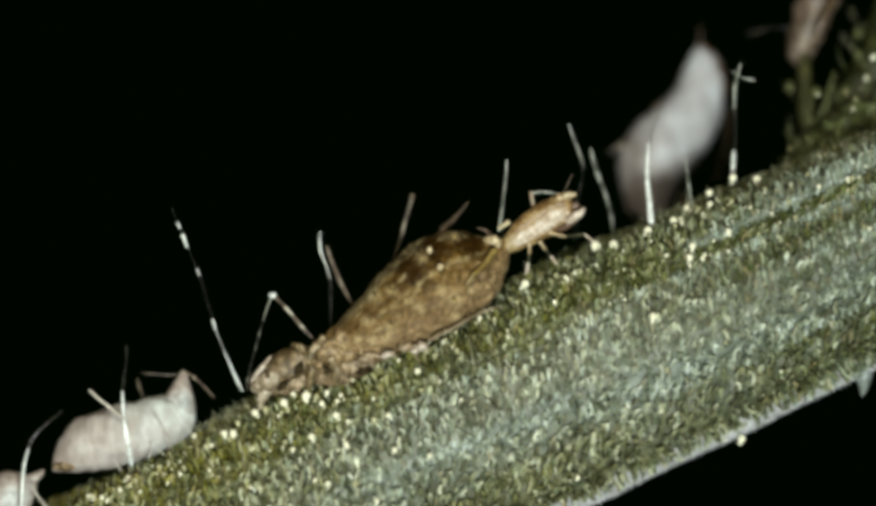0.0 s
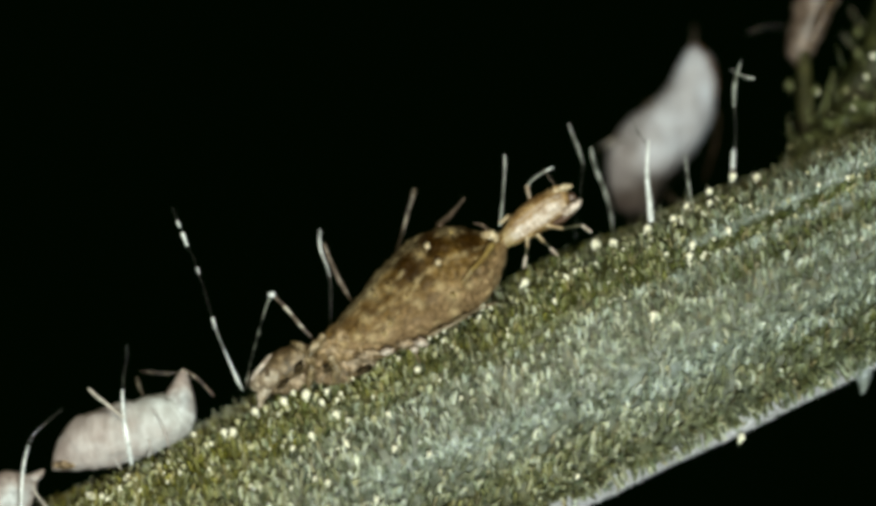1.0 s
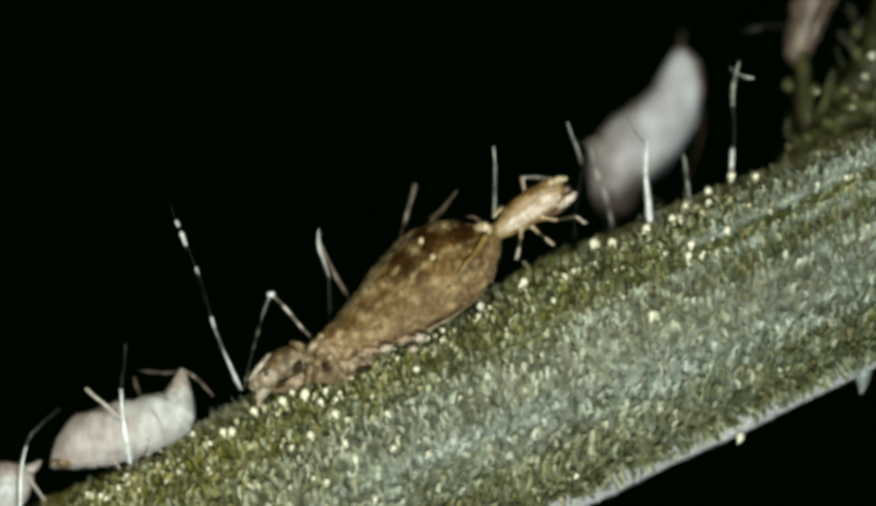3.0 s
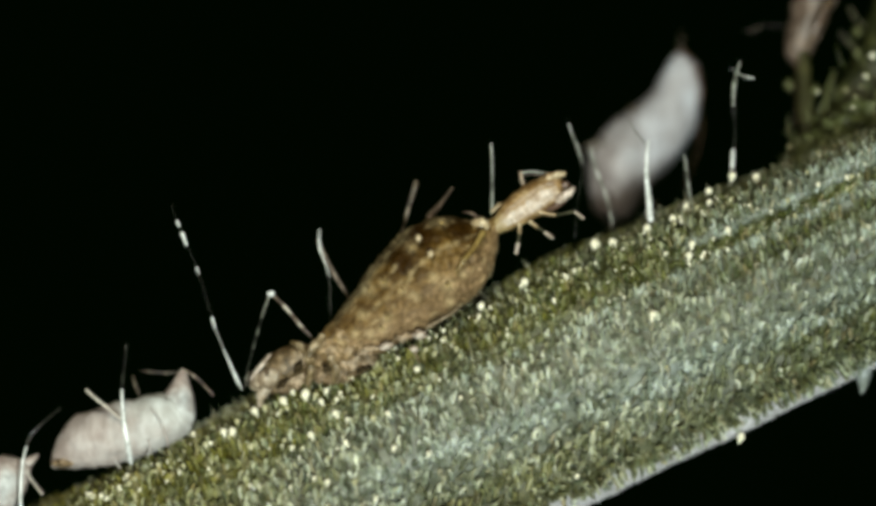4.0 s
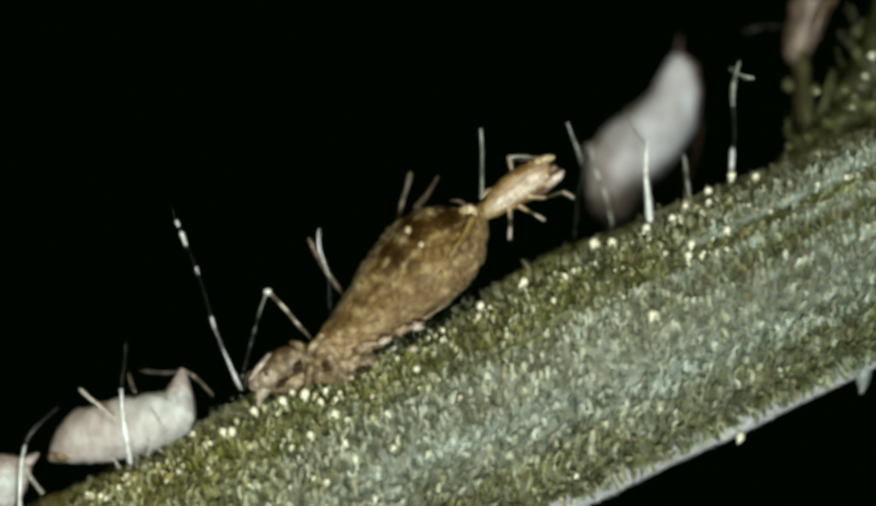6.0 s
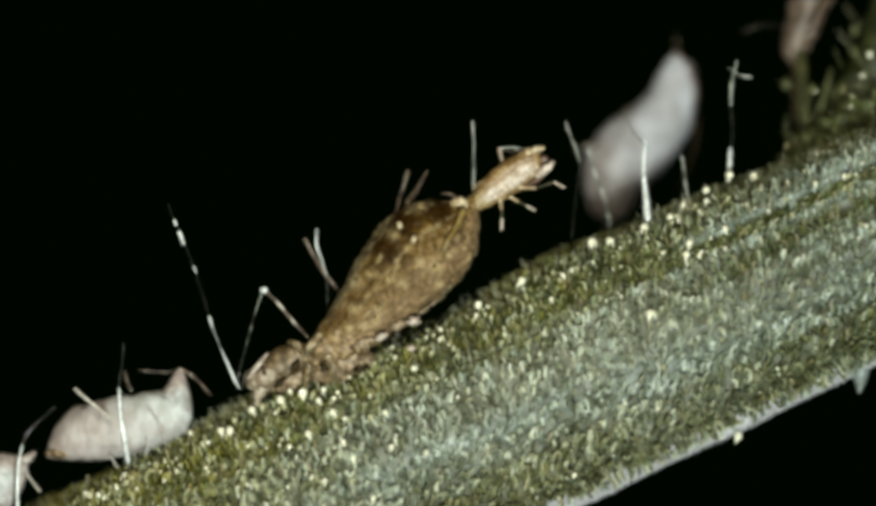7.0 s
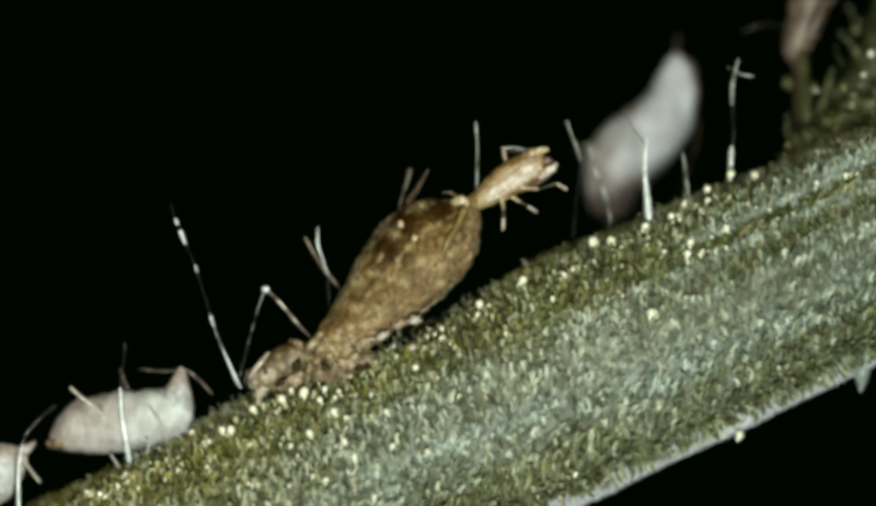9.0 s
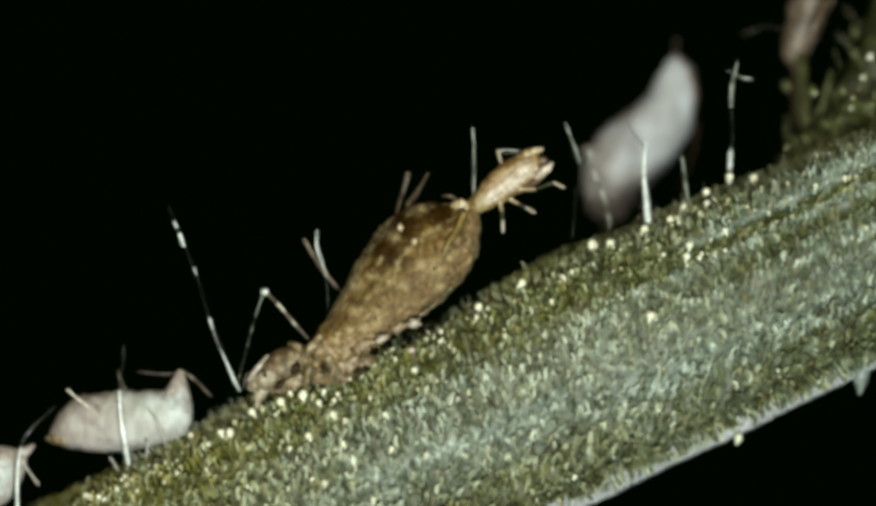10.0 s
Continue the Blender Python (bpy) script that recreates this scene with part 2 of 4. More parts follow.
            if lumps:
                w = noise.noise(Vector((q.x / lump_size + seed, q.y / lump_size, q.z / lump_size)))
                q = c + off * (1 + lumps * w)
            v = bm.verts.new(q)
            if shade:
                shade(v, i / (rings - 1), math.cos(a), off)
            ring.append(v)
        loops.append(ring)
    for a, b in zip(loops, loops[1:]):
        for j in range(sides):
            bm.faces.new((a[j], a[(j + 1) % sides], b[(j + 1) % sides], b[j]))
    for ring, i, j in ((loops[0], 0, 1), (loops[-1], -1, -2)):
        tip = Vector(pts[i]) + (Vector(pts[i]) - Vector(pts[j])).normalized() * rad[i] * 0.7
        v = bm.verts.new(tip)
        for k in range(sides):
            bm.faces.new((ring[k], ring[(k + 1) % sides], v))
    return bm


def ball(at, r, squash=(1, 1, 1), fine=2, lumps=0.0, bm=None):
    bm = bm or bmesh.new()
    made = bmesh.ops.create_icosphere(bm, subdivisions=fine, radius=1.0)["verts"]
    for v in made:
        k = 1 + lumps * noise.noise(v.co * 1.7 + Vector(at) * 9)
        v.co = Vector(at) + Vector((v.co.x * squash[0], v.co.y * squash[1], v.co.z * squash[2])) * r * k
    return bm


# ---- the stem ----
AXIS_AT = Vector((1.159, 0, -0.939))
ALONG = Vector((0.9051, 0, 0.4252))
ACROSS = Vector((-0.4252, 0, 0.9051))
DEEP, BACK = 0.62, 1.45


def smooth(a, b, x):
    t = min(max((x - a) / (b - a), 0), 1)
    return t * t * (3 - 2 * t)


def half_width(s):
    return 0.838 + 0.008 * math.sin(2.3 * s + 1)


def bell(x, mid, width):
    return math.exp(-((x - mid) / width) ** 2)


def stem_point(s, a):
    """Surface of the stem: s along it, a round it (0 faces the lens, 90 degrees is its top edge)."""
    q = math.sin(a)
    front = math.cos(a)
    ribs = 0.05 * bell(q, 0.02, 0.22) + 0.035 * bell(q, 0.72, 0.1) * smooth(-0.5, 1.2, s) - 0.05 * bell(q, 0.45, 0.12) - 0.06 * bell(q, -0.5, 0.2)
    w = half_width(s) * (1 - 0.1 * smooth(1.3, 2.6, s) * smooth(0, 1, q) + (0.07 * bell(s, 0.09, 0.45) + 0.06 * bell(s, -1.95, 0.5)) * smooth(0.5, 1, q))
    ribs += 0.17 * bell(q, 0.745 + 0.03 * (s - 1.36), 0.09) * smooth(0.7, 1.7, s) + 0.012 * noise.noise(Vector((s * 0.4, q * 14, 9)))
    wave = 0.02 * noise.noise(Vector((s * 1.4, q * 2, front * 2)))
    return AXIS_AT + ALONG * s + ACROSS * (w * q * (1 + wave)) + Vector((0, -(DEEP if front > 0 else BACK) * front * (1 + ribs * 2.2 + wave), 0))


def streaks(s, q):
    """Fine lengthwise striping of the skin, about -0.5 to 0.5."""
    return noise.noise(Vector((s * 0.3, q * 15, 1))) * 0.85 * smooth(-0.9, 0.2, q) + noise.noise(Vector((s * 1.1, q * 2.5, 3))) * 0.28 + noise.noise(Vector((s * 5, q * 9, 7))) * 0.14


def wax_at(s, a):
    q = math.sin(a)
    n = streaks(s, q)
    # The last factor thins the wax rightwards to imitate the light falling off.
    w = 0.95 * (1 - smooth(0.3, 0.64, q)) * (1 - 0.72 * smooth(0.32, 0.52, -q)) * smooth(-3.5, -1.6, s) * (1 - 0.45 * smooth(0.5, 2.2, s))
    high = 0.715 + 0.03 * (s - 1.36)
    w += 1.8 * bell(q, high, 0.075) * smooth(0.7, 1.4, s) - 0.9 * bell(q, high - 0.15, 0.05) * smooth(0.2, 1.2, s) + 0.6 * bell(q, high - 0.28, 0.06) * smooth(0.2, 1.2, s) - 0.6 * bell(q, high - 0.42, 0.04) * smooth(0.2, 1.2, s)
    w += 1.3 * smooth(0.84, 0.93, -q) + 0.06
    return min(max(w + n * (0.4 + 0.8 * max(w, 0)), 0), 1)


def chill_at(s, a):
    """Where the wax is bluish: a stripe along the middle, one under the top edge, the right-hand end and the lower lip.
    """
    q = math.sin(a)
    c = 0.95 * bell(q, -0.2 - 0.13 * s, 0.14) * smooth(-2.6, -1.0, s) + 1.1 * bell(q, 0.715 + 0.03 * (s - 1.36), 0.09) * smooth(0.7, 1.4, s) + 0.75 * smooth(1.0, 2.3, s) + 0.55 * smooth(0.84, 0.93, -q)
    return min(max(c + 0.8 * streaks(s, q), 0), 1)


# Rises to the right: greener tissue, plus light falloff painted as darker colour.
def green_falloff_at(s):
    return smooth(-1.8, 1.6, s + 0.5 * noise.noise(Vector((s * 2, 0, 5))))


stem = thing("plant_stem", tuple(AXIS_AT), "green ribbed plant stem with grey waxy ribs and short fuzz", "plant stem")


def build_stem():
    bm = bmesh.new()
    layer, dimmed, cold = (bm.verts.layers.float.new(k) for k in ("wax", "green_falloff", "chill"))
    n_s, n_a = 220, 72
    grid = []
    for i in range(n_s):
        s = -7.4 + 11.6 * i / (n_s - 1)
        row = []
        for j in range(n_a):
            a = 2 * math.pi * j / n_a
            v = bm.verts.new(stem_point(s, a))
            v[layer] = wax_at(s, a)
            v[dimmed] = green_falloff_at(s)
            v[cold] = chill_at(s, a)
            row.append(v)
        grid.append(row)
    for r, t in zip(grid, grid[1:]):
        for j in range(n_a):
            bm.faces.new((r[j], r[(j + 1) % n_a], t[(j + 1) % n_a], t[j]))
    bm.faces.new(grid[0])
    bm.faces.new(list(reversed(grid[-1])))
    part("bark", bm, stem_mat, stem, "green ribbed skin with grey waxy bands, darkened as shade between the hairs")


build_stem()


def stem_normal(s, a):
    e = 0.01
    u = stem_point(s + e, a) - stem_point(s - e, a)
    v = stem_point(s, a + e) - stem_point(s, a - e)
    n = u.cross(v).normalized()
    return n if n.dot(stem_point(s, a) - (AXIS_AT + ALONG * s)) > 0 else -n


def build_papillae(count, rest):
    """The pile of short blunt hairs that covers the stem, each bent upwards."""
    rng = random.Random(4)
    verts, faces, wax, dimmed, cold = [], [], [], [], []
    sides = 5
    for i in range(count + rest):
        s = rng.uniform(-5.4, 2.9)
        a = math.radians(rng.uniform(-112, 112))
        if i >= count:
            s, a = rng.uniform(-7.35, 4.15), math.radians(rng.uniform(-180, 180))
            if -5.4 < s < 2.9 and abs(a) < 1.95:
                continue
        if -2.4 < a < -1.13 and -3.2 < s < 3.0:
            continue
        p, n = stem_point(s, a), stem_normal(s, a)
        q = math.sin(a)
        r = rng.uniform(0.0065, 0.0105) if i % 5 < 2 else rng.uniform(0.01, 0.0165)
        long = rng.uniform(0.045, 0.075) if i % 5 < 2 else rng.uniform(0.065, 0.12)
        long *= (1 - 0.45 * smooth(0.78, 0.97, q)) * (1 - 0.45 * smooth(0.8, 0.97, -q))
        if q > 0.72 and i < count:
            if rng.random() < 0.35 * smooth(0.72, 0.9, q):
                continue
            r *= 0.85
            long *= 1.1
        if q < -0.15 and i < count:
            if rng.random() < 0.3:
                continue
            r *= 1.15
            long *= 1.3
        coarse = smooth(0.9, 2.2, -s)
        if i < count and rng.random() < 0.2 * coarse:
            continue
        r *= 1 + 0.1 * coarse
        long *= 1 + 0.3 * coarse
        calm = 1 - 0.45 * smooth(0, 0.4, -q)
        rise = smooth(-0.95, -0.6, q) * 1.3 - 0.4
        first = (n + Vector((rng.uniform(-0.3, 0.3) * calm, 0, rise * 0.35 + rng.uniform(-0.2, 0.2)))).normalized()
        then = (n * 0.4 + Vector((rng.uniform(-0.45, 0.35) * calm, rng.uniform(-0.3, 0.1), rise + rng.uniform(-0.3, 0.3)))).normalized()
        knee = p + first * long * 0.5
        last = (then + Vector((rng.uniform(-0.9, 0.9), rng.uniform(-0.2, 0.2), rng.uniform(-0.6, 0.3)))).normalized()
        bend = knee + then * long * 0.3
        stops = ((p - first * 0.012, first, 1.0), (knee, (first + then).normalized(), 1.0), (bend, (then + last).normalized(), 0.95), (bend + last * long * 0.25, last, 0.75))
        w = min(max(wax_at(s, a) + rng.gauss(0, 0.08), 0), 1)
        k = len(verts)
        for c, way, size in stops:
            side = way.cross(Vector((0.3, 1, 0.2))).normalized()
            up = way.cross(side)
            for j in range(sides):
                b = 2 * math.pi * j / sides
                verts.append((c + (side * math.cos(b) + up * math.sin(b)) * r * size - AXIS_AT) * MM)
        verts.append((bend + last * (long * 0.25 + r * 0.7) - AXIS_AT) * MM)
        wax += [w] * (4 * sides + 1)
        dimmed += [green_falloff_at(s)] * (4 * sides + 1)
        cold += [chill_at(s, a)] * (4 * sides + 1)
        for ring in (0, 1, 2):
            for j in range(sides):
                a0, a1 = k + ring * sides + j, k + ring * sides + (j + 1) % sides
                faces.append((a0, a1, a1 + sides, a0 + sides))
        for j in range(sides):
            faces.append((k + 3 * sides + j, k + 3 * sides + (j + 1) % sides, k + 4 * sides))
    me = bpy.data.meshes.new("fuzz")
    me.from_pydata(verts, [], faces)
    me.polygons.foreach_set("use_smooth", [True] * len(me.polygons))
    me.attributes.new("wax", "FLOAT", "POINT").data.foreach_set("value", wax)
    me.attributes.new("green_falloff", "FLOAT", "POINT").data.foreach_set("value", dimmed)
    me.attributes.new("chill", "FLOAT", "POINT").data.foreach_set("value", cold)
    me.materials.append(papilla_mat)
    ob = new("fuzz", me)
    ob.parent = stem
    tagged(ob, "short blunt green and grey hairs", kind="stuff")


build_papillae(26000, 10000)


def build_lip(count):
    """Soft pale down along the lower edge."""
    rng = random.Random(17)
    verts, faces = [], []
    for _ in range(count):
        s, q = rng.uniform(-3.2, 3.0), -1 + rng.random() ** 1.1 * 0.13
        a = math.asin(q)
        p, n = stem_point(s, a), stem_normal(s, a)
        way = (n + Vector((rng.uniform(-0.5, 0.5), rng.uniform(-0.7, 0), rng.uniform(-0.3, 0.3)))).normalized()
        long, r = rng.uniform(0.018, 0.044), rng.uniform(0.006, 0.009)
        side = way.cross(Vector((0.3, 1, 0.2))).normalized()
        up = way.cross(side)
        k = len(verts)
        for lift, size in ((-0.1, 1.0), (0.6, 0.9)):
            for j in range(5):
                b = 2 * math.pi * j / 5
                verts.append((p + way * long * lift + (side * math.cos(b) + up * math.sin(b)) * r * size - AXIS_AT) * MM)
        verts.append((p + way * long - AXIS_AT) * MM)
        for j in range(5):
            faces.append((k + j, k + (j + 1) % 5, k + 5 + (j + 1) % 5, k + 5 + j))
            faces.append((k + 5 + j, k + 5 + (j + 1) % 5, k + 10))
    me = bpy.data.meshes.new("lip_down")
    me.from_pydata(verts, [], faces)
    me.polygons.foreach_set("use_smooth", [True] * len(me.polygons))
    me.materials.append(lip_mat)
    ob = new("lip_down", me)
    ob.parent = stem
    tagged(ob, "soft lilac grey down along the lower edge", kind="stuff")


build_lip(18000)


def build_edge_hairs(count):
    """Thin upright hairs, longest along the top edge."""
    rng = random.Random(12)
    bm = bmesh.new()
    for _ in range(count):
        s = rng.uniform(-5.0, 2.6)
        a = math.asin(rng.choice((rng.uniform(0.86, 1.0), rng.uniform(0.6, 1.0))))
        p, n = stem_point(s, a), stem_normal(s, a)
        up = (n + Vector((rng.uniform(-0.4, 0.4), 0, rng.uniform(0.1, 0.8) * (1 if math.sin(a) > 0 else -0.2)))).normalized()
        long = rng.uniform(0.06, 0.13) * (1 if math.sin(a) > 0 else 0.6)
        sweep([p - up * 0.01, p + up * long * 0.6, p + up * long], [0.006, 0.004, 0.0015], 4, 5, bm=bm)
    for _ in range(110):
        s = rng.uniform(-3.4, -2.4)
        p, n = stem_point(s, 1.35), stem_normal(s, 1.35)
        up = (n + Vector((rng.uniform(-0.6, 0.4), rng.uniform(-0.8, -0.2), rng.uniform(0, 0.4)))).normalized()
        long = rng.uniform(0.08, 0.19)
        sweep([p - up * 0.01, p + up * long * 0.6, p + up * long], [0.006, 0.004, 0.0015], 4, 5, bm=bm)
    ob = part("fine_hairs", bm, fringe_mat, stem, "fine upright pale hairs")
    tagged(ob, kind="stuff")


build_edge_hairs(420)


def build_tall_fuzz(count):
    """Taller blunt papillae round the feet of the adult and of the nymph."""
    rng = random.Random(31)
    bm = bmesh.new()
    for _ in range(count):
        s, q = rng.uniform(-2.5, -0.85), rng.uniform(0.62, 0.86)
        p, n = stem_point(s, math.asin(q)), stem_normal(s, math.asin(q))
        up = (n * 0.9 + Vector((rng.uniform(-0.4, 0.4), -0.45, rng.uniform(0.3, 0.9)))).normalized()
        long = rng.uniform(0.06, 0.16)
        r = rng.uniform(0.007, 0.013)
        sweep([p - up * 0.01, p + up * long * 0.6, p + up * long], [r, r, r * 0.5], 4, 6, bm=bm)
    for _ in range(150):
        s, q = rng.uniform(-3.8, -2.45), rng.uniform(0.8, 0.97)
        p, n = stem_point(s, math.asin(q)), stem_normal(s, math.asin(q))
        up = (n + Vector((rng.uniform(-0.5, 0.3), -0.35, rng.uniform(0, 0.5)))).normalized()
        long = rng.uniform(0.06, 0.15)
        r = rng.uniform(0.007, 0.012)
        sweep([p - up * 0.01, p + up * long * 0.6, p + up * long], [r, r * 0.9, r * 0.4], 4, 6, bm=bm)
    layer = bm.verts.layers.float.new("wax")
    for v in bm.verts:
        v[layer] = 0.22
    tagged(part("tall_fuzz", bm, papilla_mat, stem, "taller blunt olive papillae"), kind="stuff")


build_tall_fuzz(260)


def on_stem(x, z):
    """The place on the near side of the stem at that x and z, and its s and a."""
    d = Vector((x, 0, z)) - AXIS_AT
    s = d.dot(ALONG)
    low, high = -math.pi / 2, math.pi / 2
    for _ in range(24):
        a = (low + high) / 2
        if (stem_point(s, a) - AXIS_AT).dot(ACROSS) < d.dot(ACROSS):
            low = a
        else:
            high = a
    return stem_point(s, a), s, a


# ---- gland beads on the stem ----
def build_beads():
    rng = random.Random(9)
    shapes = []
    for i in range(8):
        bm = ball((0, 0, 0), 1.0, (1, 1, rng.uniform(0.9, 1.3)), 2, 0.12)
        sweep([(0, 0.3, -0.6), (0.05, 0.5, -1.6)], [0.5, 0.4], 3, 6, bm=bm)
        me = bpy.data.meshes.new("gland_bead")
        for v in bm.verts:
            v.co *= MM
        for f in bm.faces:
            f.smooth = True
        bm.to_mesh(me)
        bm.free()
        me.materials.append(bead_mat if i < 4 else dull_bead_mat)
        shapes.append(me)

    def put(x, z, r, few=8):
        p, s, a = on_stem(x, z)
        p = Vector((x, p.y - 0.12 - 0.12 * smooth(0.75, 0.95, abs(math.sin(a))), z))
        ob = new("gland_bead", rng.choice(shapes[:few]))
        ob.parent = stem
        ob.location = (p - AXIS_AT) * MM
        ob.scale = (r, r, r)
        ob.rotation_euler = (rng.uniform(-0.3, 0.3), rng.uniform(-0.5, 0.5), rng.uniform(0, 6))

    for x, z, r in (
        (-1.365, -1.195, 9), (1.18, 0.052, 11), (1.31, 0.065, 9), (1.567, 0.17, 9), (2.39, 0.548, 10), (2.272, -1.388, 9),
        (0.651, -0.229, 9), (-0.983, -1.065, 10), (-1.151, -1.115, 9), (-1.079, -1.052, 6), (-1.348, -1.09, 7), (1.76, 0.241, 8),
        (1.865, 0.338, 8), (2.033, 0.451, 8), (2.033, 0.367, 7), (2.209, 0.565, 9), (-1.529, -1.346, 9), (-1.596, -1.346, 8),
        (-1.823, -1.375, 8), (-0.151, -0.88, 8), (1.894, 0.052, 8), (1.873, -0.032, 8), (1.6, -0.472, 9), (0.328, -0.409, 9),
        (2.159, 0.158, 7), (-0.941, -1.367, 8), (-0.68, -1.426, 7), (-0.76, -1.208, 8), (-0.815, -1.711, 7), (-0.37, -1.208, 7),
    ):
        put(x, z, r * 0.0034, 4)
    for _ in range(400):
        s = rng.uniform(-4.6, 2.6)
        q = rng.choice((rng.uniform(0.88, 1.0), rng.uniform(0.5, 1.0), rng.uniform(0.0, 0.95), rng.uniform(-0.75, 0.9)))
        if s > -1.8 and q < 0.5 and rng.random() < 0.8:
            continue
        c = AXIS_AT + ALONG * s + ACROSS * (q * half_width(s))
        put(c.x, c.z, rng.choice((1.7, 2.1, 2.5, 2.9, 3.4, 4.2)) * (0.9 if q > 0.85 else 1) * (1 + 0.35 * smooth(0.6, 1.8, -s)) * 0.0042)


# ---- long hairs of the stem ----
def hair(points, radii, material=hair_mat, label="", rings=18):
    return part("hair", sweep(points, [0.52 * v for v in radii], rings, 8, lumps=0.15, lump_size=0.05), material, stem, label, at=points[0])


def build_hairs():
    w = 0.0042
    hair([(-1.461, -0.35, -1.033), (-1.498, -0.38, -0.958), (-1.544, -0.4, -0.853), (-1.602, -0.42, -0.719)], [2.5*w, 5.5*w, 3.8*w, 1.2*w], label="stout clear white hair base")
    hair([(-1.596, -0.42, -0.733), (-1.634, -0.43, -0.64), (-1.664, -0.44, -0.565)], [1.6*w, 1.3*w, 1.3*w], hair_band_mat)
    long_hair = hair([(-1.659, -0.44, -0.582), (-1.684, -0.45, -0.49), (-1.734, -0.45, -0.323), (-1.788, -0.45, -0.148), (-1.859, -0.45, 0.031), (-1.909, -0.45, 0.156), (-1.943, -0.45, 0.227), (-1.984, -0.45, 0.336)],
                     [0.9*w, 0.6*w, 0.45*w, 0.45*w, 0.45*w, 0.5*w, 0.5*w, 0.4*w], dim_tip_mat, "long jointed glassy hair", 40)
    for a, b, r in (((-1.659, -0.46, -0.573), (-1.68, -0.46, -0.498), 3.5), ((-1.78, -0.46, -0.169), (-1.796, -0.46, -0.123), 2.5), ((-1.871, -0.46, 0.044), (-1.905, -0.46, 0.135), 5), ((-1.926, -0.46, 0.185), (-1.942, -0.46, 0.223), 4)):
        part("joint", sweep([a, b], [r*w*0.5, r*w*0.75], 5, 8), hair_mat, long_hair, "bright white joint", at=a)
    hair([(-2.294, -0.3, -1.586), (-2.311, -0.42, -1.449), (-2.343, -0.45, -1.24), (-2.355, -0.46, -1.032)], [8*w, 10*w, 8*w, 4*w], label="white tapering hair")
    hair([(-2.355, -0.46, -1.052), (-2.346, -0.46, -0.948), (-2.326, -0.46, -0.823), (-2.321, -0.46, -0.698)], [2*w, 3*w, 1.2*w, 3*w], hair_thin_mat, "thin glassy hair tip")
    hair([(-0.8, -0.2, -0.617), (-0.803, -0.22, -0.492), (-0.803, -0.24, -0.324), (-0.807, -0.25, -0.178)], [1.2*w, 1*w, 1*w, 1.2*w], dim_tip_mat)
    hair([(-0.807, -0.25, -0.19), (-0.845, -0.25, -0.073), (-0.883, -0.25, 0.031), (-0.883, -0.25, 0.161)], [1.5*w, 2.5*w, 4.5*w, 2*w], label="white curved hair tip")
    hair([(1.031, -0.1, 0.094), (1.052, -0.1, 0.346), (1.086, -0.1, 0.577), (1.09, -0.1, 0.66)], [1.5*w, 1*w, 1.2*w, 2.5*w], hair_thin_mat)
    hair([(1.09, -0.1, 0.652), (1.061, -0.1, 0.757), (1.023, -0.1, 0.849), (0.981, -0.1, 0.966)], [2*w, 3.2*w, 2.5*w, 1*w], hair_band_mat)
    hair([(1.321, 0.1, 0.116), (1.304, 0.1, 0.284), (1.258, 0.1, 0.452), (1.191, 0.1, 0.621), (1.153, 0.1, 0.785)], [2.5*w, 3*w, 3.5*w, 3.5*w, 2*w], hair_band_mat)
    hair([(1.599, -0.2, 0.228), (1.586, -0.2, 0.366), (1.566, -0.2, 0.597), (1.578, -0.2, 0.827)], [12*w, 10.5*w, 7*w, 3*w], label="stout white hair")
    swung = hair([(1.574, -0.200, 0.781), (1.532, -0.200, 0.839), (1.482, -0.200, 0.898), (1.432, -0.200, 0.998)], [2.5*w, 2.2*w, 2*w, 1*w], dim_tip_mat, "thin dark hair tip")
    hair([(1.904, -0.1, 0.354), (1.883, -0.1, 0.493), (1.866, -0.1, 0.639), (1.853, -0.1, 0.723)], [4*w, 4*w, 3*w, 2*w], hair_band_mat)
    hair([(2.206, -0.1, 0.514), (2.214, -0.1, 0.639), (2.218, -0.1, 0.715), (2.222, -0.1, 0.774)], [7.5*w, 7*w, 8*w, 2.5*w], label="stout white hair base")
    hair([(2.222, -0.1, 0.757), (2.235, -0.1, 0.891), (2.226, -0.1, 1.038), (2.222, -0.1, 1.109)], [2*w, 1.5*w, 1.5*w, 3*w], hair_thin_mat)
    hair([(2.222, -0.1, 1.092), (2.226, -0.1, 1.226), (2.247, -0.1, 1.331), (2.273, -0.1, 1.428)], [4*w, 6*w, 5*w, 1.5*w], hair_band_mat)
    hair([(2.195, -0.1, 1.37), (2.239, -0.1, 1.344), (2.302, -0.1, 1.31), (2.377, -0.1, 1.298)], [0.8*w, 1.2*w, 2*w, 3.5*w], hair_band_mat, label="short side branch of a hair")
    hair([(3.195, -0.1, -0.878), (3.194, -0.12, -0.962), (3.19, -0.12, -1.029), (3.181, -0.12, -1.071)], [34*w, 24*w, 13*w, 3*w], waxy_mat, "short blunt grey spur")
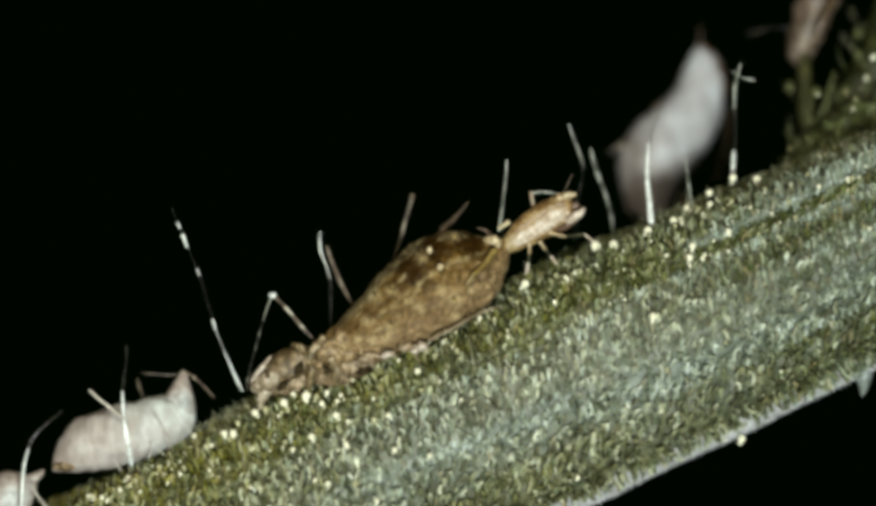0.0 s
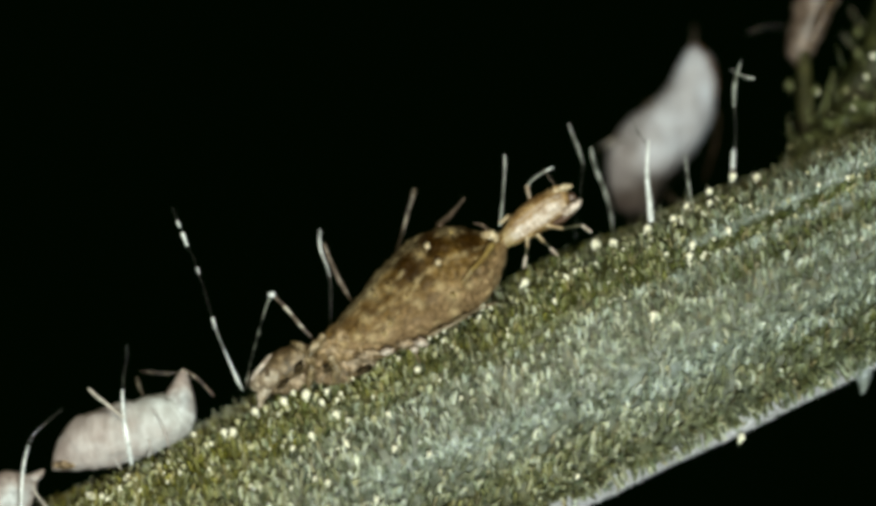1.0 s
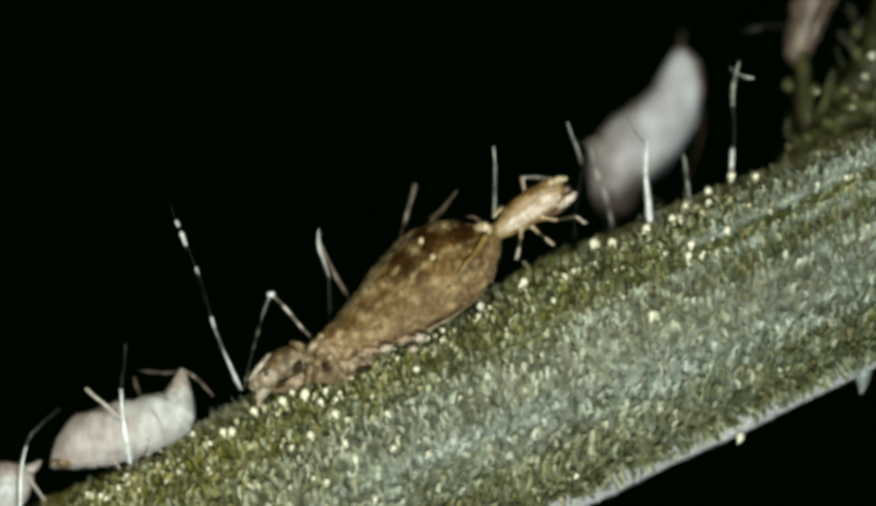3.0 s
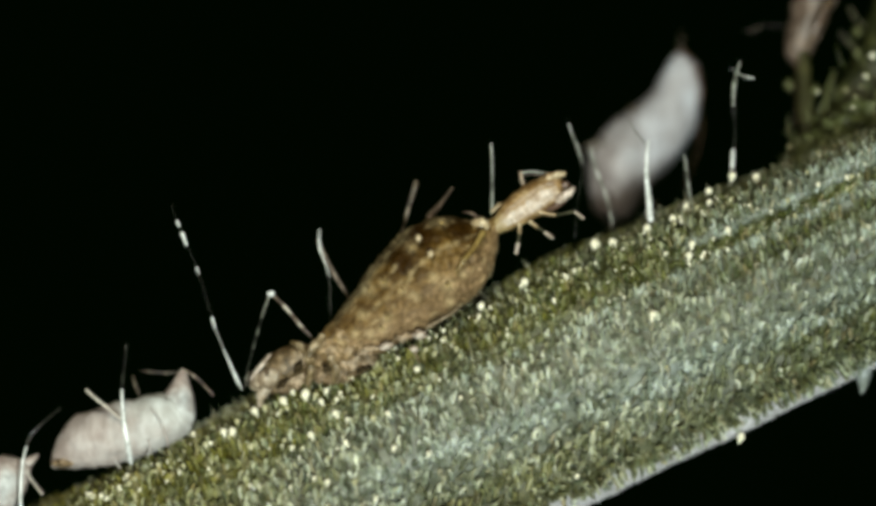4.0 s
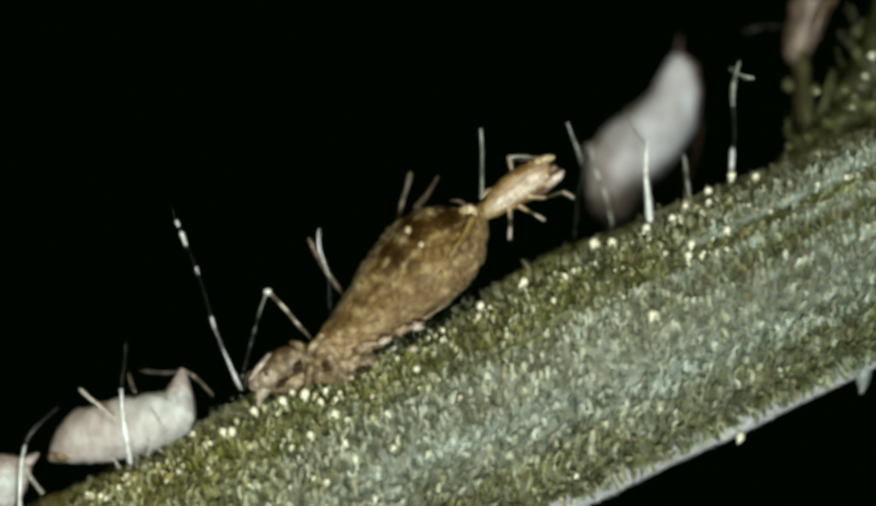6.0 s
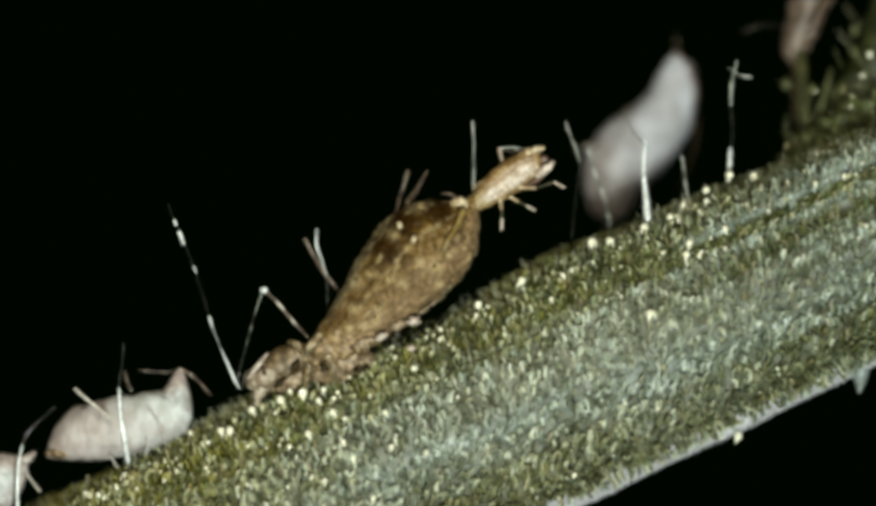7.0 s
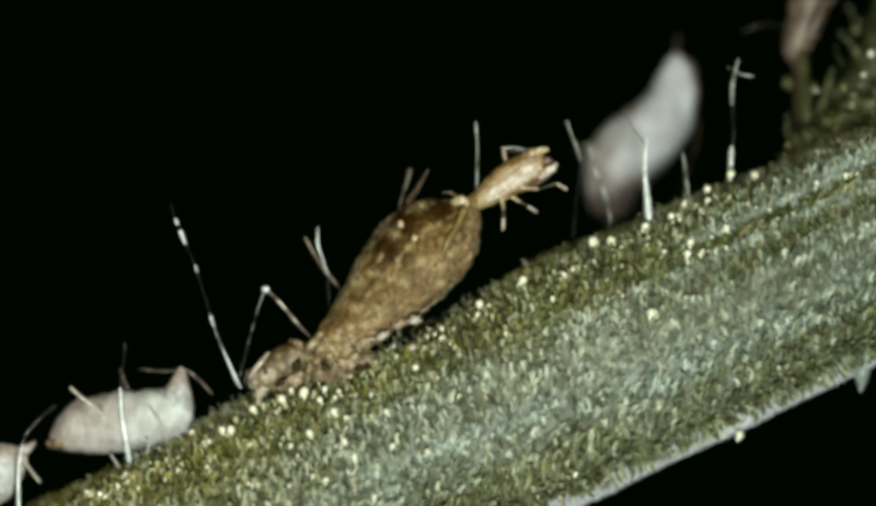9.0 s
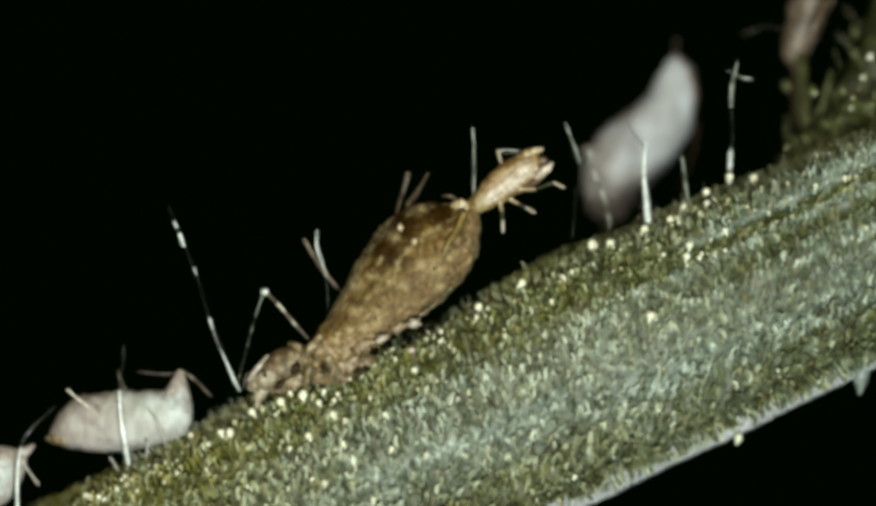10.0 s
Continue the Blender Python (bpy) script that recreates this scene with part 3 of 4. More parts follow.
    # The pale line is a hair; the dark strand stands in for a crack.
    for pts, size in ((((0.227, 0, -0.611), (0.26, 0, -0.787), (0.311, 0, -0.997)), 3), (((0.328, 0, -1.048), (0.403, 0, -1.107), (0.512, 0, -1.199)), 2)):
        line = [tuple(on_stem(x, z)[0] + Vector((0, -0.085, 0))) for x, _, z in pts]
        hair(line, [size * w, size * w, 0.5 * size * w], fringe_mat if size > 2 else dark_mat, "thin line on the stem, a pale hair and a dark crack")
    bent = hair([(-3.107, -0.5, -2.01), (-3.101, -0.54, -1.779), (-3.084, -0.55, -1.592), (-3.05, -0.55, -1.446)], [7*w, 6*w, 5*w, 3.5*w], label="white bent hair")
    part("hair_tip", sweep([(-3.055, -0.55, -1.459), (-3.013, -0.55, -1.371), (-2.93, -0.55, -1.288), (-2.799, -0.5, -1.177)], [2*w, 1.8*w, 1.6*w, 0.8*w], 14, 8), hair_thin_mat, bent, "glassy tip", at=(-3.05, -0.55, -1.446))
    return bent, swung


bent_hair, swung_tip = build_hairs()


# ---- a shoot behind the stem ----
def build_shoot():
    base = (3.057, 1, 0.523)
    shoot = thing("side_shoot", base, "olive side shoot behind the stem, its stalk painted dark for shade, with a few beads", "plant shoot")
    part("stalk", sweep([(2.905, 0.5, 0.095), (3.038, 0.62, 0.52), (3.194, 0.75, 0.925), (3.433, 0.85, 1.416), (3.741, 1, 2.445)], [0.22, 0.36, 0.32, 0.26, 0.24], 40, 28, 0.9, 0.2, 3, 0.15), shaded_olive_mat, shoot)
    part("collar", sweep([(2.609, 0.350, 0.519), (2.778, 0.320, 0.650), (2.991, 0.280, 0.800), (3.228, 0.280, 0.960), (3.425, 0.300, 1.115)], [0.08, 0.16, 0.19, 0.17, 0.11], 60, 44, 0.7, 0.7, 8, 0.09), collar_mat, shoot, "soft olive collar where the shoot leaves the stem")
    part("leaf_stub", sweep([(2.804, 0.5, 0.561), (2.806, 0.55, 0.901), (2.792, 0.62, 1.241), (2.779, 0.7, 1.519)], [0.11, 0.075, 0.055, 0.045], 24, 16, 0.8, 0.3, 5, 0.12), shaded_stub_mat, shoot, "olive bud stalk painted dark for shade")
    for p, r in (((3.289, 0.7, 1.477), 9), ((3.14, 0.62, 1.084), 9), ((3.183, 0.62, 1.016), 6), ((3.059, 0.62, 0.936), 8), ((3.233, 0.7, 1.319), 6), ((2.829, 0.5, 0.697), 6), ((3.23, 0.4, 0.581), 7), ((2.876, 0.6, 1.198), 4), ((2.929, 0.3, 0.644), 4), ((3.239, 0.4, 0.856), 5)):
        p = (p[0], p[1] * 0.45, p[2])
        part("gland_bead", ball(p, r * 0.0026, fine=2, lumps=0.15), bead_mat, shoot, at=p)
    for p, r in (((3.053, 0.400, 0.949), 13), ((2.783, 0.600, 1.114), 10), ((2.863, 0.500, 1.222), 8), ((2.672, 0.600, 1.262), 8), ((3.234, 0.400, 1.068), 9), ((3.247, 0.400, 1.334), 8), ((3.185, 0.500, 1.510), 7), ((2.729, 0.350, 0.805), 15), ((3.191, 0.700, 1.668), 9)):
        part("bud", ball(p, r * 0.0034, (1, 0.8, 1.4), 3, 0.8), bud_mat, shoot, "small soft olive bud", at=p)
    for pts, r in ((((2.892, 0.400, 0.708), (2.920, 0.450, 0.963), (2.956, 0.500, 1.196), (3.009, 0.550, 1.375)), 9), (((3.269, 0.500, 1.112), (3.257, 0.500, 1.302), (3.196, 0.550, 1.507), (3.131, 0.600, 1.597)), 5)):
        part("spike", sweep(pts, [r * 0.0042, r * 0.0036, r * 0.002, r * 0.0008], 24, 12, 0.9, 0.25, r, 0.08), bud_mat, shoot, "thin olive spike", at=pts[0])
    rng = random.Random(21)
    shapes = []
    for m in (bud_mat, bud_mat, dull_bead_mat):
        dot = part("bud", ball((0, 0, 0), 1.0, (1, 0.8, 1.3), 2, 0.6), m, shoot, at=(0, 0, 0))
        shapes.append(dot.data)
        bpy.data.objects.remove(dot)
    for _ in range(90):
        k = rng.random() ** 1.6
        p = Vector((2.75, 0.2, 0.6)).lerp(Vector((3.3, 0.35, 1.25)), k) + Vector((rng.uniform(-0.22, 0.3), rng.uniform(-0.15, 0.1), rng.uniform(-0.12, 0.16)))
        dot = new("bud", rng.choice(shapes))
        dot.parent, dot.location = shoot, (p - Vector(base)) * MM
        dot.scale = (rng.choice((0.006, 0.008, 0.011, 0.015)),) * 3
    bm = bmesh.new()
    for _ in range(110):
        k = rng.random() ** 3
        p = Vector((2.905, 0.5, 0.519)).lerp(Vector((3.425, 0.7, 1.455)), k) + Vector((rng.uniform(-0.35, 0.3), rng.uniform(-0.25, 0), rng.uniform(-0.15, 0.15)))
        q = p + Vector((rng.uniform(-0.1, 0.07), -0.04, rng.uniform(0.05, 0.2)))
        sweep([p, (p + q) / 2 + Vector((rng.uniform(-0.02, 0.02), 0, 0)), q], [0.005, 0.004, 0.0015], 4, 5, bm=bm)
    tagged(part("fine_hairs", bm, shoot_hair_mat, shoot, "fine olive hairs"), kind="stuff")
    w = 0.0042
    for pts in (((3.239, 0.8, 1.479), (3.166, 0.8, 1.551), (3.069, 0.8, 1.67)), ((2.929, 1, 0.822), (2.951, 1, 1.057), (3.049, 1, 1.377)), ((3.314, 1, 1.676), (3.207, 1, 1.761), (3.143, 1, 1.868)), ((2.836, 1.3, 1.105), (2.751, 1.3, 1.212), (2.665, 1.3, 1.298))):
        part("hair", sweep(pts, [1.3*w, 1*w, 0.6*w], 12, 6), fringe_mat, shoot, "thin pale hair", at=pts[0])


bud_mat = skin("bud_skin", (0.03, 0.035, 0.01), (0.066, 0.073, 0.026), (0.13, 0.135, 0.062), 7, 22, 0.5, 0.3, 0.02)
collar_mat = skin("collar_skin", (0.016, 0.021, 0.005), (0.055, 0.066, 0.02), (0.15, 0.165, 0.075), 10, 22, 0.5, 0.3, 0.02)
# Stalk and stub olives are darkened: shade behind the stem is in the colour.
shaded_stub_mat = skin("shaded_stalk_skin", (0.009, 0.009, 0.002), (0.024, 0.024, 0.006), (0.065, 0.063, 0.022), 6, 24, 0.6, 0.2, 0.01)
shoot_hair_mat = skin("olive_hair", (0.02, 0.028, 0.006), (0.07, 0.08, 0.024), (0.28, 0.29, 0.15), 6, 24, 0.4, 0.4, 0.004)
shaded_olive_mat = skin("shaded_olive_skin", (0.008, 0.011, 0.002), (0.022, 0.027, 0.006), (0.07, 0.075, 0.025), 6, 24, 0.5, 0.4, 0.01)
build_shoot()


# ---- animals ----
def limb(name, parent, points, radii, material=leg_mat, label="", rings=14):
    return part(name, sweep(points, [0.52 * v for v in radii], rings, 8, lumps=0.18, lump_size=0.04), material, parent, label, at=points[0])


def build_adult():
    w = 0.0042
    ap = thing("adult_aphid", (-0.934, -0.42, -0.803), "brown adult aphid giving birth on the stem", "aphid")
    neck = (-0.893, -0.42, -0.782)
    bm = bmesh.new()
    gut, belly, margin, fleck = (bm.verts.layers.float.new(k) for k in ("gut", "belly", "margin", "fleck"))
    patches = (((-0.025, -0.700, 0.044), 0.11, 1.0), ((0.257, -0.700, 0.052), 0.1, 1.0), ((0.129, -0.700, 0.114), 0.1, 0.7), ((-0.191, -0.700, -0.139), 0.12, 1.0), ((0.075, -0.700, -0.064), 0.08, 0.45), ((-0.349, -0.700, -0.280), 0.07, 0.35), ((-0.556, -0.700, -0.455), 0.08, 0.5), ((-0.681, -0.700, -0.550), 0.06, 0.45), ((-0.058, -0.700, -0.446), 0.08, 0.35), ((-0.299, -0.700, -0.770), 0.07, 0.6))
    flecks = (((-0.349, -0.700, -0.280), 9), ((-0.461, -0.700, -0.334), 11), ((-0.216, -0.700, -0.355), 8), ((0.125, -0.700, -0.347), 12), ((0.025, -0.700, -0.280), 9), ((0.129, -0.700, -0.471), 9), ((-0.349, -0.700, -0.546), 9), ((-0.390, -0.700, -0.625), 9), ((-0.598, -0.700, -0.641), 8), ((-0.120, -0.700, -0.039), 9), ((0.116, -0.700, 0.127), 8), ((-0.116, -0.700, -0.413), 7), ((-0.714, -0.700, -0.695), 10), ((-0.535, -0.700, -0.508), 9), ((0.241, -0.700, -0.280), 7), ((-0.482, -0.700, -0.654), 8))

    def colour_body(v, u, d, off):
        wrinkle = noise.fractal(v.co / 0.055, 0.7, 2.0, 3) * 0.045
        rows = math.cos(2 * math.pi * 9 * u + 1.3 * d) ** 6
        v.co += off * (wrinkle - 0.022 * rows)
        wander = 0.12 * noise.noise(v.co / 0.12)
        v[margin] = 0.75 * smooth(0.66, 0.9, d + wander) * smooth(0.12, 0.3, u)
        v[belly] = 0.85 * smooth(-0.35, 0.7, -d + wander) + 0.3 * (1 - smooth(0.2, 0.5, u))
        v[gut] = 0.75 * bell(d, 0.42 + 0.5 * wander, 0.07) * smooth(0.12, 0.25, u) * (1 - smooth(0.6, 0.75, u))
        lift = 0.5 * bell(d, 0.24 + 0.6 * wander, 0.06) * smooth(0.2, 0.35, u)
        cells, seeds = noise.voronoi(Vector((u * 15 + 2 * wander, d * 5.5, 3)))
        v[fleck] = max(lift * (0.5 + noise.noise(v.co / 0.06)), 0.6 * smooth(0.36, 0.12, cells[0]) * smooth(0.02, 0.12, noise.noise(seeds[0] * 7.3)))
        v[gut] = max(v[gut], 0.42 * smooth(0.22, 0.02, cells[1] - cells[0]))
        v[margin] = max(v[margin], 0.85 * smooth(0.93, 0.985, -d) * smooth(0.3, 0.5, u))
        if v.co.y < -0.42:
            for c, size, much in patches:
                w = 1 + 0.5 * noise.noise(v.co / 0.05)
                v[gut] = max(v[gut], much * math.exp(-(math.hypot(v.co.x - c[0], v.co.z - c[2]) / size / w / 1.3) ** 4))
            for c, size in flecks:
                v[fleck] = max(v[fleck], 0.55 * math.exp(-(math.hypot(v.co.x - c[0], v.co.z - c[2]) / size / 0.0042) ** 2))

    sweep(
        [(-0.926, -0.42, -0.832), (-0.817, -0.42, -0.774), (-0.642, -0.42, -0.669), (-0.396, -0.42, -0.515), (-0.167, -0.42, -0.348), (0.058, -0.42, -0.202), (0.254, -0.42, -0.106), (0.392, -0.42, -0.023), (0.492, -0.42, 0.052), (0.559, -0.42, 0.094)],
        [22*w, 33*w, 46*w, 65*w, 80*w, 85*w, 74*w, 46*w, 18*w, 13*w], 190, 130, 0.85, 0.06, 2, 0.1, 9, 0.04, bm, colour_body)
    abdomen = part("abdomen", bm, brown_mat, ap, "swollen translucent brown abdomen", at=neck)
    part("cornicle", sweep([(0.025, -0.35, 0.169), (0.117, -0.3, 0.253), (0.226, -0.28, 0.378)], [7*w, 4.5*w, 1.2*w], 12, 8), mid_leg_mat, abdomen, "pointed dull tube", at=(0.025, -0.35, 0.169))
    part("cornicle", sweep([(0.191, -0.745, -0.255), (0.265, -0.74, -0.164), (0.34, -0.7, -0.089), (0.424, -0.63, 0.023)], [2*w, 4.5*w, 5*w, 6*w], 20, 12, lumps=0.35, lump_size=0.04), pale_yellow_mat, abdomen, "pale yellow tube", at=(0.224, -0.78, -0.222))
    part("cauda", sweep([(0.35, -0.5, 0.102), (0.416, -0.52, 0.085), (0.454, -0.52, 0.052)], [6*w, 10*w, 6*w], 16, 14, lumps=0.45, lump_size=0.035), pale_spot_mat, abdomen, "pale blunt tail", at=(0.417, -0.5, 0.085))
    part("cauda_spine", sweep([(0.4, -0.5, 0.115), (0.35, -0.5, 0.169), (0.283, -0.5, 0.185)], [5*w, 3*w, 1*w], 8, 6), leg_mat, abdomen, at=(0.4, -0.5, 0.115))
    for p, r in (((0.017, -0.790, -0.102), 9), ((-0.062, -0.760, 0.023), 9), ((-0.120, -0.770, -0.039), 5), ((0.120, -0.700, 0.122), 6), ((-0.348, -0.745, -0.280), 6), ((-0.461, -0.700, -0.334), 5), ((-0.216, -0.770, -0.354), 4), ((0.124, -0.750, -0.346), 7), ((-0.348, -0.760, -0.545), 5), ((-0.390, -0.720, -0.625), 5)):
        part("wax_spot", ball(p, r * w * 0.55, (1, 0.5, 1.2), 2, 0.6), pale_yellow_mat if r < 9 else pale_spot_mat, abdomen, "small pale wax fleck", at=p)
    # knobs where the legs leave the belly
    for p, r, flat in (((-0.121, -0.640, -0.696), 11, 1.1), ((-0.378, -0.640, -0.754), 10, 1.0), ((-0.250, -0.580, -0.705), 15, 0.9), ((-0.537, -0.560, -0.780), 22, 0.8)):
        part("belly_knob", ball(p, r * w * 0.68, (1.5, 0.7, flat * 0.85), 3, 0.9), knob_mat if r < 14 else brown_fold_mat, abdomen, "pinkish pale knob" if r < 14 else "pinkish brown fold", at=p)
    head = part("head", sweep([(-1.385, -0.400, -0.999), (-1.293, -0.400, -0.941), (-1.172, -0.400, -0.874), (-1.047, -0.400, -0.816), (-0.951, -0.400, -0.782), (-0.876, -0.420, -0.769)], [9*w, 23*w, 30*w, 29*w, 22*w, 14*w], 50, 40, 0.9, 0.1, 6, 0.07), head_mat, ap, "brown mottled head with pale face", at=(-1.089, -0.400, -0.845))
    part("face", sweep([(-1.384, -0.440, -1.007), (-1.325, -0.490, -0.981), (-1.258, -0.510, -0.947), (-1.200, -0.500, -0.898)], [8*w, 16*w, 17*w, 8*w], 34, 26, 0.8, 0.3, 2, 0.05), face_mat, head, "pale tan face", at=(-1.300, -0.460, -0.977))
    part("eye", ball((-1.268, -0.600, -0.913), 4.5*w, fine=2), dark_mat, head, "dark eye", at=(-1.268, -0.600, -0.913))
    part("face_ridge", sweep([(-1.392, -0.480, -0.956), (-1.324, -0.520, -0.868), (-1.245, -0.500, -0.768)], [3*w, 4.5*w, 2*w], 12, 8, lumps=0.2, lump_size=0.04), knob_mat, head, "cream ridge along the brow", at=(-1.324, -0.500, -0.868))
    part("neck_ridge", sweep([(-1.088, -0.460, -0.681), (-1.025, -0.500, -0.706), (-0.974, -0.540, -0.772)], [4*w, 6*w, 5*w], 12, 10, lumps=0.25, lump_size=0.04), base_mat, head, "pale ridge at the neck", at=(-1.025, -0.480, -0.706))
    part("rostrum", sweep([(-1.275, -0.460, -1.011), (-1.309, -0.460, -1.082), (-1.326, -0.440, -1.157)], [13*w, 9*w, 5*w], 16, 12, lumps=0.35, lump_size=0.04), face_mat, head, "short pale beak", at=(-1.300, -0.460, -1.052))
    part("thorax", sweep([(-0.951, -0.430, -0.832), (-0.867, -0.440, -0.782), (-0.767, -0.440, -0.732), (-0.651, -0.430, -0.673), (-0.551, -0.420, -0.632)], [16*w, 27*w, 33*w, 39*w, 36*w], 60, 54, 0.97, 0.24, 7, 0.06, 4, 0.08), thorax_mat, ap, "mottled tan thorax with cross folds", at=(-0.888, -0.430, -0.774))
    # folds and swollen leg bases between thorax and stem; near-black blobs added as shade in the hollows
    for a, m, b, r1 in (((-0.853, -0.550, -0.626), (-0.923, -0.590, -0.713), (-0.969, -0.580, -0.805), 7), ((-0.969, -0.560, -0.780), (-0.940, -0.580, -0.871), (-0.962, -0.520, -1.006), 9), ((-0.799, -0.580, -0.788), (-0.757, -0.600, -0.871), (-0.774, -0.540, -0.989), 8)):
        part("leg_base", sweep([a, m, b], [r1*w*0.8, r1*w, r1*w*0.5], 26, 18, 0.8, 0.6, a[0] * 7, 0.05), base_mat, ap, "mottled tan leg base", at=a)
    part("leg_mass", sweep([(-0.934, -0.420, -0.915), (-0.834, -0.440, -0.898), (-0.717, -0.440, -0.873), (-0.592, -0.430, -0.832), (-0.467, -0.420, -0.799)], [13*w, 22*w, 25*w, 23*w, 12*w], 70, 50, 0.8, 0.5, 5, 0.055), brown_fold_mat, ap, "pinkish tan crumpled leg bases", at=(-0.717, -0.430, -0.874))
    part("leg_mass", sweep([(-1.277, -0.400, -1.033), (-1.185, -0.410, -1.007), (-1.085, -0.410, -0.966), (-0.984, -0.410, -0.916)], [8*w, 15*w, 17*w, 12*w], 50, 40, 0.8, 0.5, 9, 0.05), brown_fold_mat, ap, "pinkish tan crumpled leg bases", at=(-1.135, -0.410, -0.991))
    for a, m, b, r in (((-1.016, -0.520, -0.814), (-1.041, -0.540, -0.864), (-1.066, -0.500, -0.906), 7), ((-1.116, -0.490, -0.948), (-1.150, -0.500, -0.989), (-1.192, -0.480, -1.023), 6), ((-0.857, -0.560, -0.847), (-0.824, -0.580, -0.871), (-0.774, -0.560, -0.880), 5), ((-0.599, -0.540, -0.897), (-0.549, -0.540, -0.889), (-0.500, -0.520, -0.856), 6)):
        part("hollow_shade", sweep([a, m, b], [r*w*0.5, r*w, r*w*0.5], 18, 14, 0.7, 0.7, a[0] * 5, 0.04), hollow_shade_mat, ap, "dark blob standing in for shade between the legs", at=m)
    # legs: a thigh with the shin hung from it
    front = limb("front_leg", ap, [(-0.909, -0.45, -0.665), (-0.996, -0.47, -0.573), (-1.117, -0.48, -0.427), (-1.233, -0.48, -0.31)], [4*w, 5*w, 5*w, 6*w], label="speckled brown raised thigh")
    limb("shin", front, [(-1.237, -0.48, -0.315), (-1.288, -0.46, -0.448), (-1.342, -0.44, -0.636), (-1.393, -0.42, -0.824), (-1.435, -0.4, -0.991)], [2.5*w, 2*w, 2.5*w, 3*w, 3*w], dotted_mat)
    limb("antenna", ap, [(-1.328, -0.36, -0.933), (-1.395, -0.32, -0.9), (-1.421, -0.3, -0.951), (-1.438, -0.3, -1.034)], [3*w, 3*w, 2.5*w, 1.5*w], dim_leg_mat)
    part("knee", ball((-1.233, -0.49, -0.315), 6.5*w, (1.1, 1, 0.9), 2, 0.3), hair_mat, front, "pale knee", at=(-1.233, -0.49, -0.315))
    mid = limb("middle_leg", ap, [(-0.636, -0.2, -0.4), (-0.72, -0.2, -0.241), (-0.779, -0.2, -0.107), (-0.837, -0.2, 0.052)], [4*w, 6.5*w, 7*w, 4*w], mid_leg_mat, "pinkish brown thigh")
    far = limb("hind_leg", ap, [(-0.327, -0.15, -0.04), (-0.285, -0.15, 0.094), (-0.235, -0.15, 0.283), (-0.189, -0.15, 0.438)], [4*w, 5*w, 6*w, 9*w], dim_leg_mat, "dull brown thigh with a knob at the knee")
    raised = limb("raised_shin", ap, [(0.456, -0.3, 0.169), (0.481, -0.3, 0.345), (0.506, -0.3, 0.554), (0.514, -0.3, 0.696)], [5*w, 3.5*w, 2.2*w, 2.8*w], hair_band_mat, label="thin pale shin held upright")
    part("foot", sweep([(0.460, -0.300, 0.186), (0.497, -0.320, 0.211), (0.530, -0.330, 0.232)], [4*w, 4.5*w, 5*w], 10, 10, lumps=0.4, lump_size=0.04), pale_spot_mat, raised, "pale stubby foot", at=(0.485, -0.320, 0.203))
    near = limb("near_hind_leg", abdomen, [(-0.058, -0.62, -0.646), (0.129, -0.66, -0.55), (0.295, -0.62, -0.455), (0.453, -0.58, -0.401)], [4.5*w, 5*w, 4.5*w, 3.5*w], near_leg_mat, "pale brown thigh against the belly")
    knee = (-0.175, -0.62, -0.729)
    stub = limb("leg_end", ap, [knee, (-0.133, -0.6, -0.83)], [4*w, 2.5*w], head_mat, rings=5)
    part("knee", ball(knee, 6*w, (1.3, 0.7, 0.8), 3, 0.6), knob_mat, stub, "pale knee", at=knee)
    return abdomen, front, mid, far, raised, near


brown_fold_mat = skin("belly_fold_cuticle", (0.07, 0.046, 0.02), (0.2, 0.142, 0.082), (0.36, 0.285, 0.2), 14, 30, 0.45, 0.3, 0.01, 0.4, 0.15)
# Near-black skin of the added blobs that imitate shade under the body.
hollow_shade_mat = skin("hollow_shade_skin", (0.008, 0.006, 0.003), (0.02, 0.014, 0.006), (0.05, 0.035, 0.016), 12, 30, 0.8, 0.1, 0.006)
knob_mat = skin("belly_knob_cuticle", (0.24, 0.18, 0.13), (0.38, 0.31, 0.25), (0.58, 0.52, 0.45), 12, 34, 0.4, 0.4, 0.006, 0.3, 0.15)
face_mat = skin("face_cuticle", (0.17, 0.125, 0.08), (0.32, 0.26, 0.185), (0.47, 0.41, 0.33), 12, 34, 0.4, 0.4, 0.008, 0.35, 0.14)
base_mat = skin("leg_base_cuticle", (0.1, 0.07, 0.03), (0.22, 0.165, 0.09), (0.4, 0.33, 0.22), 13, 30, 0.35, 0.5, 0.01, 0.4, 0.14)
thorax_mat = skin("thorax_cuticle", (0.08, 0.05, 0.018), (0.21, 0.14, 0.066), (0.42, 0.32, 0.2), 11, 26, 0.45, 0.3, 0.014, 0.45, 0.15)
mid_leg_mat = skin("middle_leg_cuticle", (0.045, 0.03, 0.02), (0.12, 0.088, 0.064), (0.28, 0.23, 0.19), 9, 32, 0.4, 0.4, 0.004, 0.3, 0.14)
near_leg_mat = skin("near_leg_cuticle", (0.1, 0.075, 0.045), (0.2, 0.155, 0.1), (0.34, 0.28, 0.2), 8, 30, 0.4, 0.4, 0.004)
